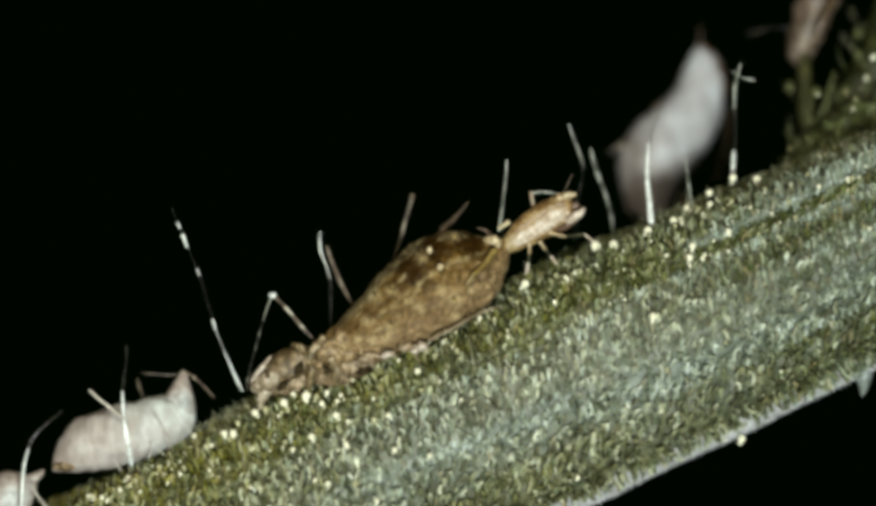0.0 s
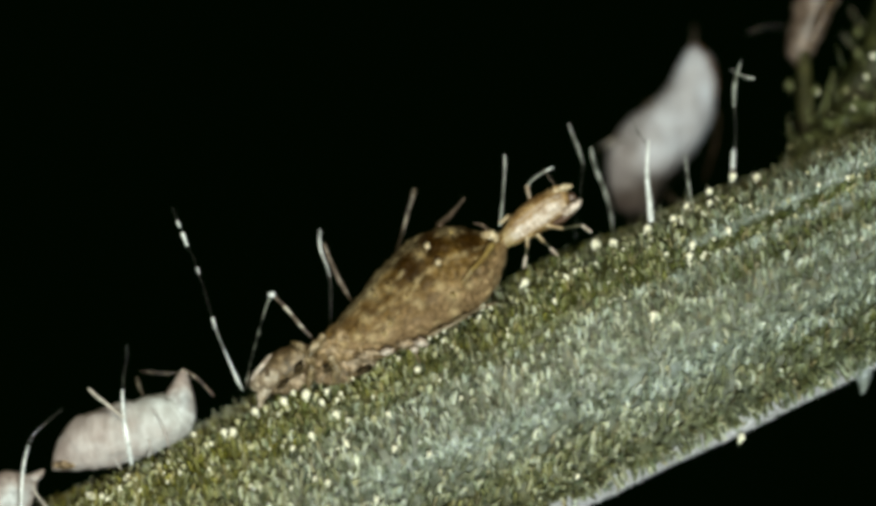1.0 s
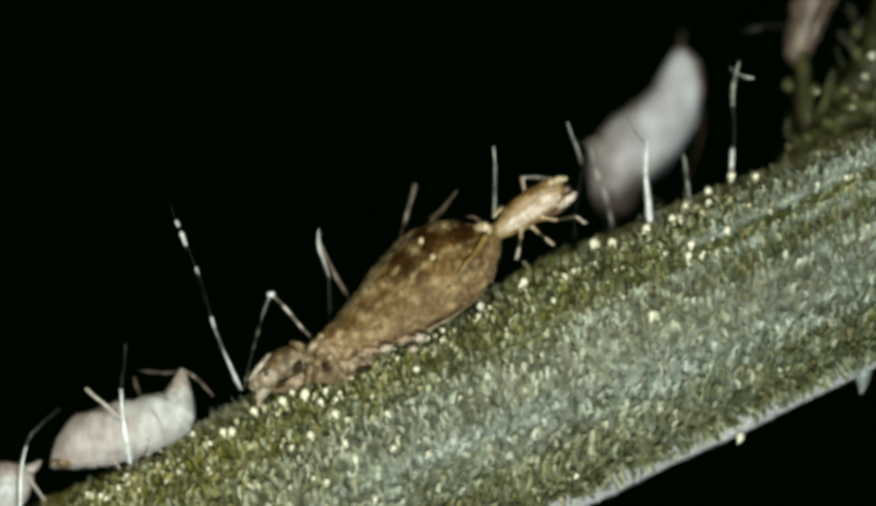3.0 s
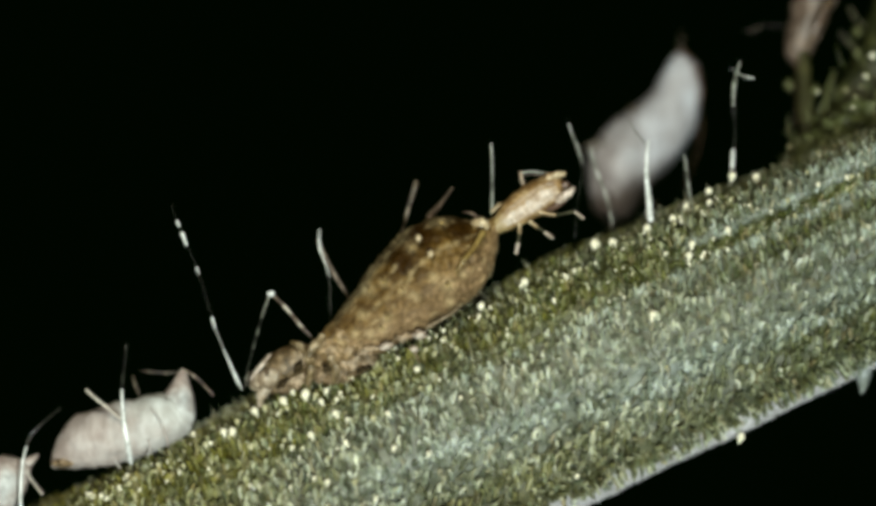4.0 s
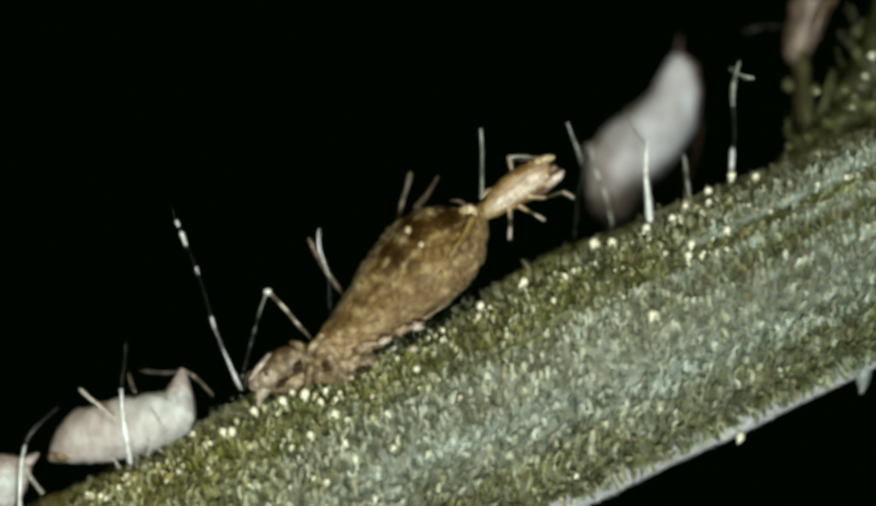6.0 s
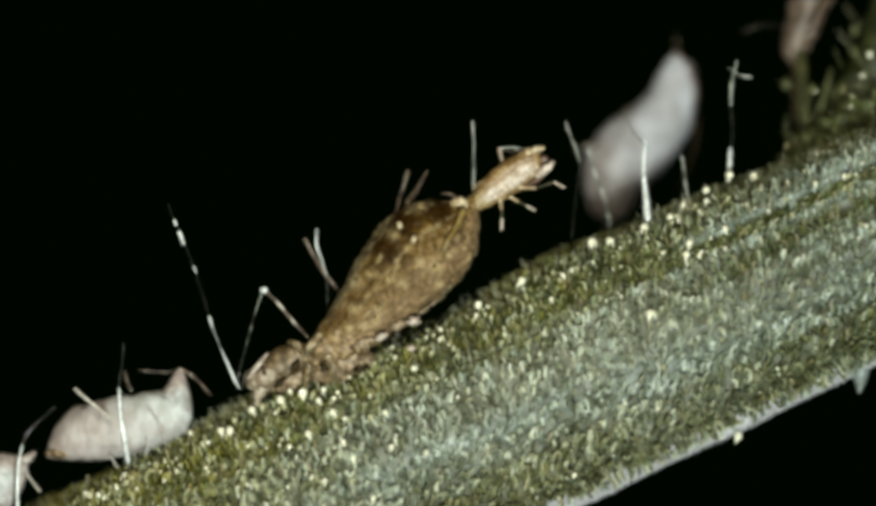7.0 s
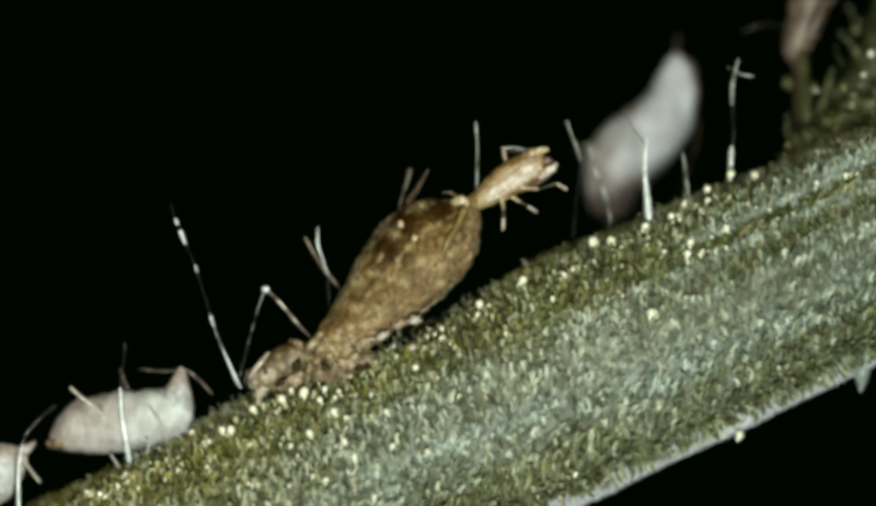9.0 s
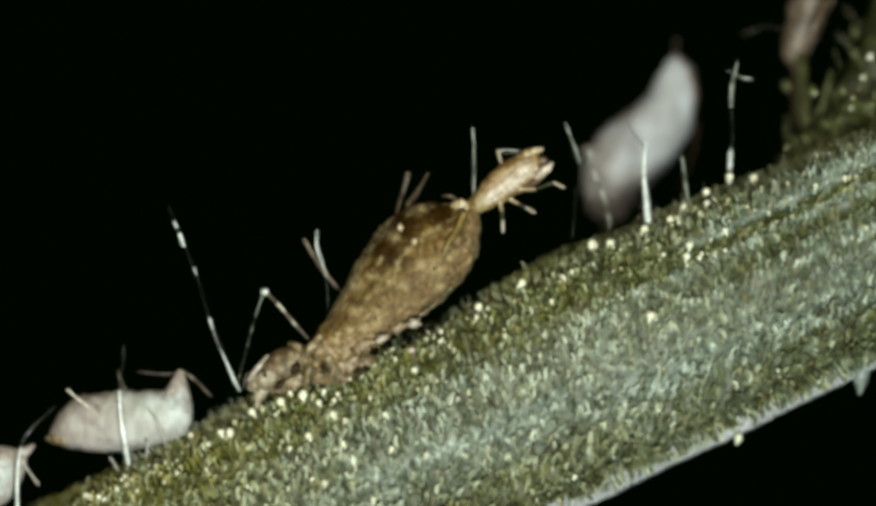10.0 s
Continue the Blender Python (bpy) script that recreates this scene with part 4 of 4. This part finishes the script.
pale_yellow_mat = skin("pale_yellow_cuticle", (0.12, 0.075, 0.018), (0.21, 0.145, 0.042), (0.33, 0.245, 0.09), 11, 30, 0.35, 0.5, 0.004)
dotted_mat = skin("dotted_leg_cuticle", (0.004, 0.006, 0.004), (0.012, 0.014, 0.009), (0.3, 0.31, 0.26), 13, 36, 0.6, 0.12, 0.003, 0.25, 0.15)
dim_leg_mat = skin("dim_leg_cuticle", (0.016, 0.012, 0.007), (0.06, 0.043, 0.026), (0.27, 0.23, 0.18), 10, 36, 0.35, 0.5, 0.003, 0.3, 0.1)
abdomen, front_leg, middle_leg, hind_leg, raised_shin, near_leg = build_adult()


def newborn_skin():
    """Amber back and flanks with a cream middle and pinkish dots (the mesh says where)."""
    m, tree, bsdf = nodes_of("newborn_skin")
    v = mm_coords(tree)
    cream, tail = tree.nodes.new("ShaderNodeAttribute"), tree.nodes.new("ShaderNodeAttribute")
    cream.attribute_name, tail.attribute_name = "cream", "tail"
    amber = ramp(tree, noise_at(tree, v, 15.0, 4.0), [(0.33, (0.145, 0.08, 0.026)), (0.5, (0.255, 0.163, 0.068)), (0.68, (0.4, 0.29, 0.15))])
    pale = ramp(tree, noise_at(tree, v, 14.0, 3.0), [(0.34, (0.33, 0.25, 0.18)), (0.5, (0.46, 0.385, 0.315)), (0.66, (0.61, 0.55, 0.5))])
    col = blend(tree, cream.outputs["Fac"], amber, pale)
    col = blend(tree, tail.outputs["Fac"], col, (0.26, 0.2, 0.09))
    grain = ramp(tree, noise_at(tree, v, 34.0, 3.0), [(0.34, (0.75, 0.73, 0.7)), (0.66, (1.24, 1.23, 1.2))])
    col = blend(tree, 1.0, col, grain, "MULTIPLY")
    tree.links.new(col, bsdf.inputs["Base Color"])
    bsdf.inputs["Roughness"].default_value = 0.4
    bsdf.inputs["Specular IOR Level"].default_value = 0.3
    bump(tree, bsdf, noise_at(tree, v, 30.0, 3.0), 0.012)
    return m


def jointed_leg(name, parent, points, w):
    """A newborn's leg along four points: amber thigh, dark glassy shin, pale foot."""
    a, b, c, d = points
    leg = limb(name, parent, [a, b], [7*w, 5*w], newborn_mat, "amber thigh", rings=8)
    limb("shin", leg, [b, c], [4*w, 4*w], nb_shin_mat, "dim glassy shin", rings=8)
    limb("foot", leg, [c, d], [4*w, 4.5*w], newborn_belly_mat, "pale foot", rings=8)
    return leg


def build_newborn():
    w = 0.0042
    nb = thing("newborn_aphid", (0.505, -0.42, 0.052), "pale amber newborn aphid emerging tail first", "aphid")
    bm = bmesh.new()
    cream, tail = bm.verts.layers.float.new("cream"), bm.verts.layers.float.new("tail")

    def colour_body(v, u, d, off):
        v.co += off * 0.05 * noise.fractal(v.co / 0.05, 0.7, 2.0, 2)
        wave = 0.25 * noise.noise(v.co / 0.05)
        v[cream] = max(smooth(0.25, 0.05, d + wave) * smooth(-0.78, -0.5, d) * (1 - smooth(0.72, 0.9, u)), 0.75 * bell(d + 0.4 * wave, 0.42, 0.1) * (1 - smooth(0.75, 0.95, u)))
        v[tail] = 0.8 * (1 - smooth(0.08, 0.3, u))

    sweep([(0.484, -0.420, 0.031), (0.559, -0.420, 0.085), (0.659, -0.420, 0.161), (0.776, -0.420, 0.236), (0.884, -0.420, 0.298), (0.963, -0.420, 0.336), (1.009, -0.420, 0.352)], [12*w, 19*w, 27*w, 31*w, 29*w, 24*w, 14*w], 80, 56, 0.9, 0.06, 8, 0.08, 9, 0.04, bm, colour_body)
    body = part("body", bm, newborn_body_mat, nb, "amber and cream segmented body")
    part("prong", sweep([(0.892, -0.460, 0.402), (0.967, -0.470, 0.427), (1.025, -0.460, 0.440)], [9*w, 7*w, 3.5*w], 16, 12, lumps=0.3, lump_size=0.04), newborn_mat, body, "amber blunt prong", at=(0.942, -0.440, 0.419))
    part("prong", sweep([(0.966, -0.500, 0.235), (1.041, -0.520, 0.285), (1.091, -0.500, 0.331)], [8*w, 8*w, 4*w], 16, 12, lumps=0.3, lump_size=0.04), newborn_belly_mat, body, "cream blunt prong", at=(1.016, -0.500, 0.269))
    part("mouth", ball((1.021, -0.450, 0.352), 10*w, (1, 0.9, 0.8), 3, 0.4), rust_mat, body, "dark hollow between the prongs", at=(1.021, -0.450, 0.352))
    # Red-brown strip added to imitate the shade along the body's lower edge.
    part("underside_shade", sweep([(0.879, -0.460, 0.169), (0.958, -0.480, 0.202), (1.025, -0.460, 0.248)], [5*w, 7*w, 4*w], 14, 12, lumps=0.3, lump_size=0.05), rust_mat, body, "red-brown strip standing in for shade on the lower edge", at=(0.958, -0.470, 0.202))
    up = limb("upper_leg", nb, [(0.718, -0.400, 0.336), (0.705, -0.380, 0.394), (0.693, -0.360, 0.453)], [5*w, 5.5*w, 6*w], newborn_belly_mat, "pale knee", rings=10)
    swing = limb("shin", up, [(0.693, -0.36, 0.445), (0.76, -0.36, 0.457), (0.852, -0.35, 0.449), (0.935, -0.35, 0.432)], [4.5*w, 3*w, 2.5*w, 4*w], hair_band_mat, "banded pale shin", rings=16)
    low = jointed_leg("front_leg", nb, ((0.833, -0.500, 0.152), (0.950, -0.500, 0.123), (1.091, -0.500, 0.140), (1.158, -0.480, 0.085)), w)
    mid = jointed_leg("middle_leg", nb, ((0.758, -0.500, 0.085), (0.800, -0.500, 0.027), (0.841, -0.490, -0.023), (0.888, -0.470, -0.085)), w)
    hind = jointed_leg("hind_leg", nb, ((0.683, -0.500, 0.069), (0.683, -0.500, -0.006), (0.675, -0.490, -0.073), (0.658, -0.480, -0.156)), w)
    feeler = limb("antenna", nb, [(0.922, -0.4, 0.419), (0.964, -0.4, 0.503), (1.005, -0.4, 0.595)], [2.5*w, 1.5*w, 0.8*w], dusk_mat, rings=8)
    return nb, low, mid, hind, feeler, swing


newborn_body_mat = newborn_skin()
nb_shin_mat = skin("newborn_shin", (0.014, 0.015, 0.008), (0.03, 0.03, 0.016), (0.09, 0.085, 0.05), 14, 36, 0.6, 0.12, 0.003)
newborn, nb_front, nb_mid, nb_hind, nb_feeler, nb_shin = build_newborn()


def build_nymph():
    w = 0.0042
    ny = thing("white_nymph", (-1.941, -0.25, -1.286), "plump pinkish white aphid nymph on the stem", "aphid", "pale nymphs")
    bm = bmesh.new()
    lit_milk = bm.verts.layers.float.new("lit_milk")

    def colour_body(v, u, d, off):
        v.co += off * 0.035 * noise.fractal(v.co / 0.09, 0.7, 2.0, 2)
        # Head end and back painted whiter, as the better lit side.
        v[lit_milk] = min(1, smooth(0.35, 0.72, u + 0.1 * noise.noise(v.co / 0.12)) * (0.75 + 0.25 * d) + 0.1)

    sweep([(-2.873, -0.25, -1.621), (-2.786, -0.25, -1.545), (-2.652, -0.25, -1.453), (-2.443, -0.25, -1.386), (-2.192, -0.25, -1.307), (-2.003, -0.25, -1.236), (-1.92, -0.25, -1.186), (-1.874, -0.25, -1.144)],
          [6*w, 28*w, 48*w, 54*w, 51*w, 46*w, 36*w, 20*w], 90, 60, 0.9, 0.08, 3, 0.12, 9, 0.03, bm, colour_body)
    body = part("body", bm, nymph_mat, ny, "pinkish white plump body", at=(-1.941, -0.25, -1.223))
    part("brow", sweep([(-1.949, -0.25, -1.182), (-1.932, -0.25, -1.085), (-1.916, -0.25, -0.985), (-1.911, -0.25, -0.901)], [34*w, 27*w, 16*w, 7*w], 14, 14), white_mat, ny, at=(-1.92, -0.25, -1.085))
    part("tail_plate", ball((-2.795, -0.33, -1.598), 14*w, (1.4, 0.8, 0.6), 3, 0.3), brown_fold_mat, body, "brownish tail end", at=(-2.808, -0.3, -1.594))
    limb("front_leg", ny, [(-1.916, -0.25, -0.885), (-1.836, -0.25, -0.926), (-1.748, -0.25, -1.002), (-1.673, -0.25, -1.085)], [5*w, 5*w, 4*w, 3*w], leg_mat, "pale brown thigh")
    hd = limb("hind_leg", ny, [(-2.341, -0.5, -1.239), (-2.465, -0.52, -1.135), (-2.536, -0.5, -1.081), (-2.599, -0.5, -1.023)], [5*w, 5*w, 5*w, 5*w], pale_leg_mat, "pale raised thigh")
    md = limb("middle_leg", ny, [(-2.204, -0.15, -1.087), (-2.237, -0.15, -1.016), (-2.254, -0.15, -0.945)], [6*w, 5*w, 4*w], dim_leg_mat)
    limb("antenna", ny, [(-1.919, -0.15, -0.903), (-2.003, -0.15, -0.915), (-2.091, -0.15, -0.911), (-2.237, -0.15, -0.899)], [2*w, 3*w, 3*w, 1*w], dim_leg_mat)
    limb("near_leg", ny, [(-2.135, -0.440, -1.178), (-2.075, -0.470, -1.265), (-2.021, -0.460, -1.390), (-2.007, -0.400, -1.475)], [2*w, 4.5*w, 4.5*w, 2*w], white_mat, "broad white shin against the flank")
    limb("near_leg", ny, [(-2.152, -0.43, -1.416), (-2.144, -0.42, -1.47), (-2.16, -0.42, -1.533)], [4*w, 3.5*w, 2.5*w], white_mat)
    limb("near_leg", ny, [(-2.425, -0.38, -1.534), (-2.4, -0.38, -1.575), (-2.366, -0.38, -1.626)], [4*w, 3.5*w, 2.5*w], white_mat)
    return body, hd, md


nymph_body, nymph_hind, nymph_mid = build_nymph()


def build_corner_nymph():
    w = 0.0042
    ny = thing("white_nymph", (-3.24, -0.2, -1.873), "pinkish white aphid nymph low on the stem", "aphid", "pale nymphs")
    body = part("body", sweep([(-3.784, -0.2, -2.229), (-3.617, -0.2, -2.083), (-3.407, -0.2, -1.923), (-3.232, -0.2, -1.831), (-3.114, -0.2, -1.756), (-3.039, -0.2, -1.706)],
                [20*w, 52*w, 62*w, 52*w, 34*w, 14*w], 30, 24, 0.9, 0.1, 5, 0.15, 6, 0.05), white_mat, ny, "pinkish white body")
    part("brow", sweep([(-3.073, -0.2, -1.714), (-3.006, -0.2, -1.672), (-2.955, -0.2, -1.63)], [12*w, 8*w, 3*w], 8, 8), white_mat, body, "pointed brow", at=(-3.073, -0.2, -1.714))
    limb("front_leg", ny, [(-3.036, -0.25, -1.738), (-3.003, -0.25, -1.809), (-2.919, -0.25, -1.922)], [3*w, 4*w, 4*w], pale_leg_mat)
    return ny


corner_nymph = build_corner_nymph()


def build_white_far():
    w = 0.0042
    ny = thing("white_nymph", (1.651, 1.1, 0.353), "bluish white aphid nymph reared up behind the stem", "aphid", "pale nymphs")
    bm = bmesh.new()
    lit_milk = bm.verts.layers.float.new("lit_milk")

    def colour_body(v, u, d, off):
        v.co += off * 0.04 * noise.fractal(v.co / 0.14, 0.7, 2.0, 2)
        v[lit_milk] = smooth(0.1, 0.5, u - 0.12 * d + 0.12 * noise.noise(v.co / 0.2))

    sweep([(1.463, 1.1, 0.344), (1.501, 1.1, 0.532), (1.561, 1.1, 0.695), (1.672, 1.1, 0.840), (1.831, 1.1, 0.994), (1.925, 1.1, 1.123), (1.985, 1.1, 1.264), (2.014, 1.1, 1.422), (2.006, 1.1, 1.533)], [35*w, 52*w, 65*w, 67*w, 60*w, 52*w, 44*w, 33*w, 15*w], 70, 48, 0.8, 0.08, 9, 0.2, 7, 0.03, bm, colour_body)
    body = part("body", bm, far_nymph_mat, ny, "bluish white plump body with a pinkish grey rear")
    part("brown_edge", sweep([(2.017, 1.050, 0.908), (2.094, 1.050, 1.079), (2.145, 1.050, 1.250), (2.120, 1.060, 1.413), (2.027, 1.080, 1.567)], [2*w, 4*w, 5*w, 6*w, 4*w], 26, 14, 1.4, 0.3, 3, 0.1), rust_mat, body, "brown translucent edge", at=(2.162, 1.050, 1.250))
    limb("antenna", ny, [(1.993, 1.1, 1.542), (2.01, 1.1, 1.627), (2.019, 1.1, 1.713)], [4*w, 2.5*w, 1*w], dusk_mat)
    limb("leg", ny, [(1.571, 1.00, 0.856), (1.392, 1.00, 0.882), (1.221, 1.00, 0.822)], [13*w, 11*w, 6*w], dim_leg_mat)
    limb("leg", ny, [(1.810, 1.00, 1.078), (1.691, 1.00, 1.121), (1.606, 1.00, 1.138)], [18*w, 15*w, 9*w], dim_leg_mat, "folded dull leg")
    limb("leg", ny, [(2.162, 1.05, 1.058), (2.118, 1, 0.801), (2.015, 1, 0.523)], [2*w, 3*w, 2*w], rust_mat)
    limb("leg", ny, [(1.565, 1.1, 0.396), (1.437, 1.1, 0.182), (1.393, 1.05, -0.16)], [5*w, 5*w, 3*w], dusk_mat)
    limb("leg", ny, [(1.716, 1.15, 0.46), (1.888, 1.15, 0.268), (1.929, 1.1, -0.032)], [5*w, 5*w, 3*w], dusk_mat)
    return ny


white_far = build_white_far()


def build_dusky():
    w = 0.0042
    ny = thing("dusky_aphid", (2.747, 0.75, 1.542), "dull pinkish brown aphid hanging behind the stem", "aphid")
    body = part("body", sweep([(2.739, 0.75, 1.465), (2.773, 0.75, 1.584), (2.841, 0.75, 1.797), (2.917, 0.75, 2.052), (2.981, 0.75, 2.307)], [17*w, 28*w, 33*w, 38*w, 20*w], 36, 28, 0.9, 0.2, 11, 0.1, 7, 0.1), dusk_mat, ny, "dull pinkish brown body")
    part("dark_stripe", sweep([(2.832, 0.56, 1.558), (2.907, 0.54, 1.727), (2.992, 0.54, 1.918)], [3*w, 6*w, 6*w], 12, 8), dark_mat, body, "dark stripe", at=(2.907, 0.54, 1.727))
    limb("leg", ny, [(2.679, 0.65, 1.688), (2.53, 0.65, 1.717), (2.352, 0.65, 1.658)], [1*w, 0.8*w, 1.5*w], dim_leg_mat)
    limb("leg", ny, [(2.736, 0.7, 1.498), (2.753, 0.7, 1.285), (2.743, 0.65, 0.945)], [5*w, 4*w, 3*w], rust_mat)
    return ny


dusky = build_dusky()
build_beads()


# ---- what moves ----
def turn(ob, rows):
    """Turn a thing or part in the picture's plane about its origin; rows of seconds and degrees, upwards positive."""
    x, y, z = ob.location
    walk(ob, [(t, pose(x, y, z, 0, -a, 0)) for t, a in rows])


def shift(ob, rows):
    """Rows of seconds, millimetres to the right and up, and degrees."""
    x, y, z = ob.location
    walk(ob, [(t, pose(x + u * MM, y, z + v * MM, 0, -a, 0)) for t, u, v, a in rows])


def glide(ob, rows):
    """The same, in hundredths of a millimetre."""
    shift(ob, [(t, u / 100, v / 100, a) for t, u, v, a in rows])


def motions():
    turn(abdomen, [(0, 0.00), (0.5, 0.56), (1, 1.22), (1.5, 1.80), (2, 2.13), (2.5, 3.10), (4, 5.32), (4.5, 6.85), (5, 7.32), (5.5, 9.98), (5.7, 9.98), (6.8, 10.08), (7, 12.68), (7.5, 11.25), (8, 12.69), (8.5, 11.89), (9, 12.79), (9.5, 16.61), (10, 12.49)])
    shift(raised_shin, [(0, 0.000, -0.000, 0.0), (1, 0.009, 0.027, 2.3), (2, -0.016, 0.052, 4.7), (2.5, -0.022, 0.068, 5.8), (4, -0.049, 0.106, 7.0), (4.5, -0.070, 0.131, 7.0), (5, -0.091, 0.156, 7.0), (5.5, -0.121, 0.215, 7.0), (6.8, -0.121, 0.211, 7.0), (7, -0.167, 0.266, 7.0), (7.5, -0.175, 0.215, 7.0), (8, -0.184, 0.249, 7.0), (8.5, -0.175, 0.240, 7.0), (9, -0.150, 0.249, 7.0), (9.5, -0.280, 0.333, 7.0), (10, -0.167, 0.228, 7.0)])
    shift(hind_leg, [(0, 0.000, -0.000, 0.0), (0.5, 0.009, 0.011, 0.0), (1, 0.014, 0.026, 0.0), (1.5, 0.012, 0.019, 0.0), (2, 0.016, 0.032, 0.0), (2.5, 0.024, 0.043, 0.0), (4, 0.030, 0.082, 0.0), (4.5, 0.018, 0.086, 0.0), (5, 0.005, 0.099, 0.0), (5.5, -0.003, 0.121, 0.0), (7, -0.013, 0.153, 0.0), (7.5, 0.015, 0.124, 0.0), (8, 0.003, 0.134, 0.0), (8.5, -0.002, 0.142, 0.0), (9, -0.003, 0.159, 0.0), (9.5, -0.026, 0.163, 0.0), (10, -0.010, 0.154, 0.0)])
    glide(middle_leg, [(0, 0, 0, 0), (2.5, -1, 3.1, 4), (4, -2.5, 4.8, 4.5), (5.5, -5.5, 6.1, 6.5), (7, -7, 7.2, 9), (8, -7.5, 7.5, 9), (9, -6.5, 8, 10.5), (10, -6.2, 9, 11)])
    shift(front_leg, [(0, 0.000, -0.000, 0.0), (0.5, -0.003, -0.009, 0.0), (1, -0.006, -0.006, 0.0), (1.5, -0.000, -0.007, 0.0), (2, -0.003, -0.007, 0.0), (2.5, -0.002, -0.009, 0.0), (4, -0.008, -0.002, 0.0), (4.5, -0.014, 0.002, 0.0), (5, -0.020, 0.002, 0.0), (5.5, -0.022, 0.005, 0.0), (7, -0.039, 0.018, 0.0), (7.5, -0.030, 0.015, 0.0), (8, -0.035, 0.011, 0.0), (8.5, -0.034, 0.019, 0.0), (9, -0.035, 0.017, 0.0), (9.5, -0.045, 0.021, 0.0), (10, -0.035, 0.019, 0.0)])
    x, y, z = near_leg.location
    walk(near_leg, [(t, pose(x, y, z, 0, -a, b)) for t, a, b in ((0, 0, 0), (1, -1, 8), (2.5, -2, 20), (4, -3, 32), (5.5, -5, 40), (7, -7, 48), (10, -7, 50))])
    shift(newborn, [(0, 0.000, -0.000, 0.0), (0.5, -0.008, 0.014, 0.4), (1, -0.015, 0.031, 2.0), (1.5, -0.024, 0.045, 0.5), (2, -0.025, 0.055, 0.9), (2.5, -0.042, 0.078, 1.0), (4, -0.069, 0.134, 0.6), (4.5, -0.100, 0.167, 0.8), (5, -0.103, 0.180, 1.5), (5.5, -0.142, 0.243, 1.8), (5.7, -0.142, 0.243, 1.8), (6.8, -0.142, 0.243, 1.8), (7, -0.194, 0.301, 2.5), (7.5, -0.178, 0.265, 3.7), (8, -0.213, 0.292, 6.5), (8.5, -0.180, 0.284, 3.0), (9, -0.189, 0.305, 0.2), (9.5, -0.286, 0.375, 5.6), (10, -0.196, 0.295, 3.8)])
    turn(nb_mid, [(0, 0), (1, 5), (2.5, 10), (4, 16), (5.5, 21), (8, 22), (10, 20)])
    turn(nb_front, [(0, 0), (1, 1), (2.5, 3), (4, 3), (5.5, 8), (7.5, 9), (10, 10)])
    turn(nb_hind, [(0, 0), (2.5, -4), (5.5, 4), (10, 8)])
    turn(nb_feeler, [(0, 0), (0.5, 5), (1, 60), (2.1, 80), (2.5, 95), (4, 112), (10, 114)])
    turn(nb_shin, [(0, 0), (0.6, 2), (1, 38), (1.3, 58), (1.6, 12), (1.8, 30), (2, 62), (2.2, 30), (2.4, 6), (2.7, 0), (10, -4)])
    x, y, z = nymph_body.location
    walk(nymph_body, [(t, pose(x, y, z, 0, -a, a * 1.4)) for t, a in [(0, 0.00), (0.5, 0.40), (1, -0.00), (1.5, -0.33), (2, -0.40), (2.5, -0.76), (4, -0.76), (4.5, -1.33), (5, -2.31), (5.5, -3.02), (7, -4.85), (7.5, -5.09), (8, -6.30), (8.5, -6.67), (9, -8.89), (9.5, -11.53), (10, -12.14)]])
    glide(nymph_hind, [(0, 0, 0, 0), (2.5, -1.3, 0, 0), (4, -2.1, -1, 0), (5.5, -4.6, -1, 0), (7, -8.4, -0.8, 0), (8, -9.7, -0.8, 0), (9, -12.5, -0.8, 0), (10, -14.2, 0, 0)])
    glide(nymph_mid, [(0, 0, 0, 0), (2.5, -1, 0, 0), (5.5, -5, 2, 0), (7.5, -8, 4, 0), (9, -11, 5, 0), (10, -12, 5.5, 0)])
    glide(corner_nymph, [(0, 0, 0, 0), (1, 0, -1, 0), (2.5, 0, 2, 0), (3.8, -4, 10, 0), (5.5, -3.5, 11, 0), (7.5, -4, 12.5, 0), (8, -5, 17.5, 0), (10, -5, 18.5, 0)])
    glide(white_far, [(0, 13, -1, 6), (0.5, 12, -1, 6), (1, 3, -1, 3.5), (1.5, -4, -1, 2), (2, -8.5, -1.5, 1.3), (2.5, -10.5, -1.5, 1), (4, -12.5, -5, 1), (5.5, -13.2, -6, 1), (7, -13.8, -6.5, 1), (10, -14.5, -7, 1)])
    glide(dusky, [(0, 0, 0, 0), (2.5, -1, 0, 0), (10, -2, -0.5, 0)])
    turn(swung_tip, [(0, -51), (0.5, -49), (0.8, -15), (1, -4), (2.5, 0), (10, 0)])
    turn(bent_hair, [(0, 0), (2.5, 0.5), (5.5, 1.5), (10, 3)])


motions()
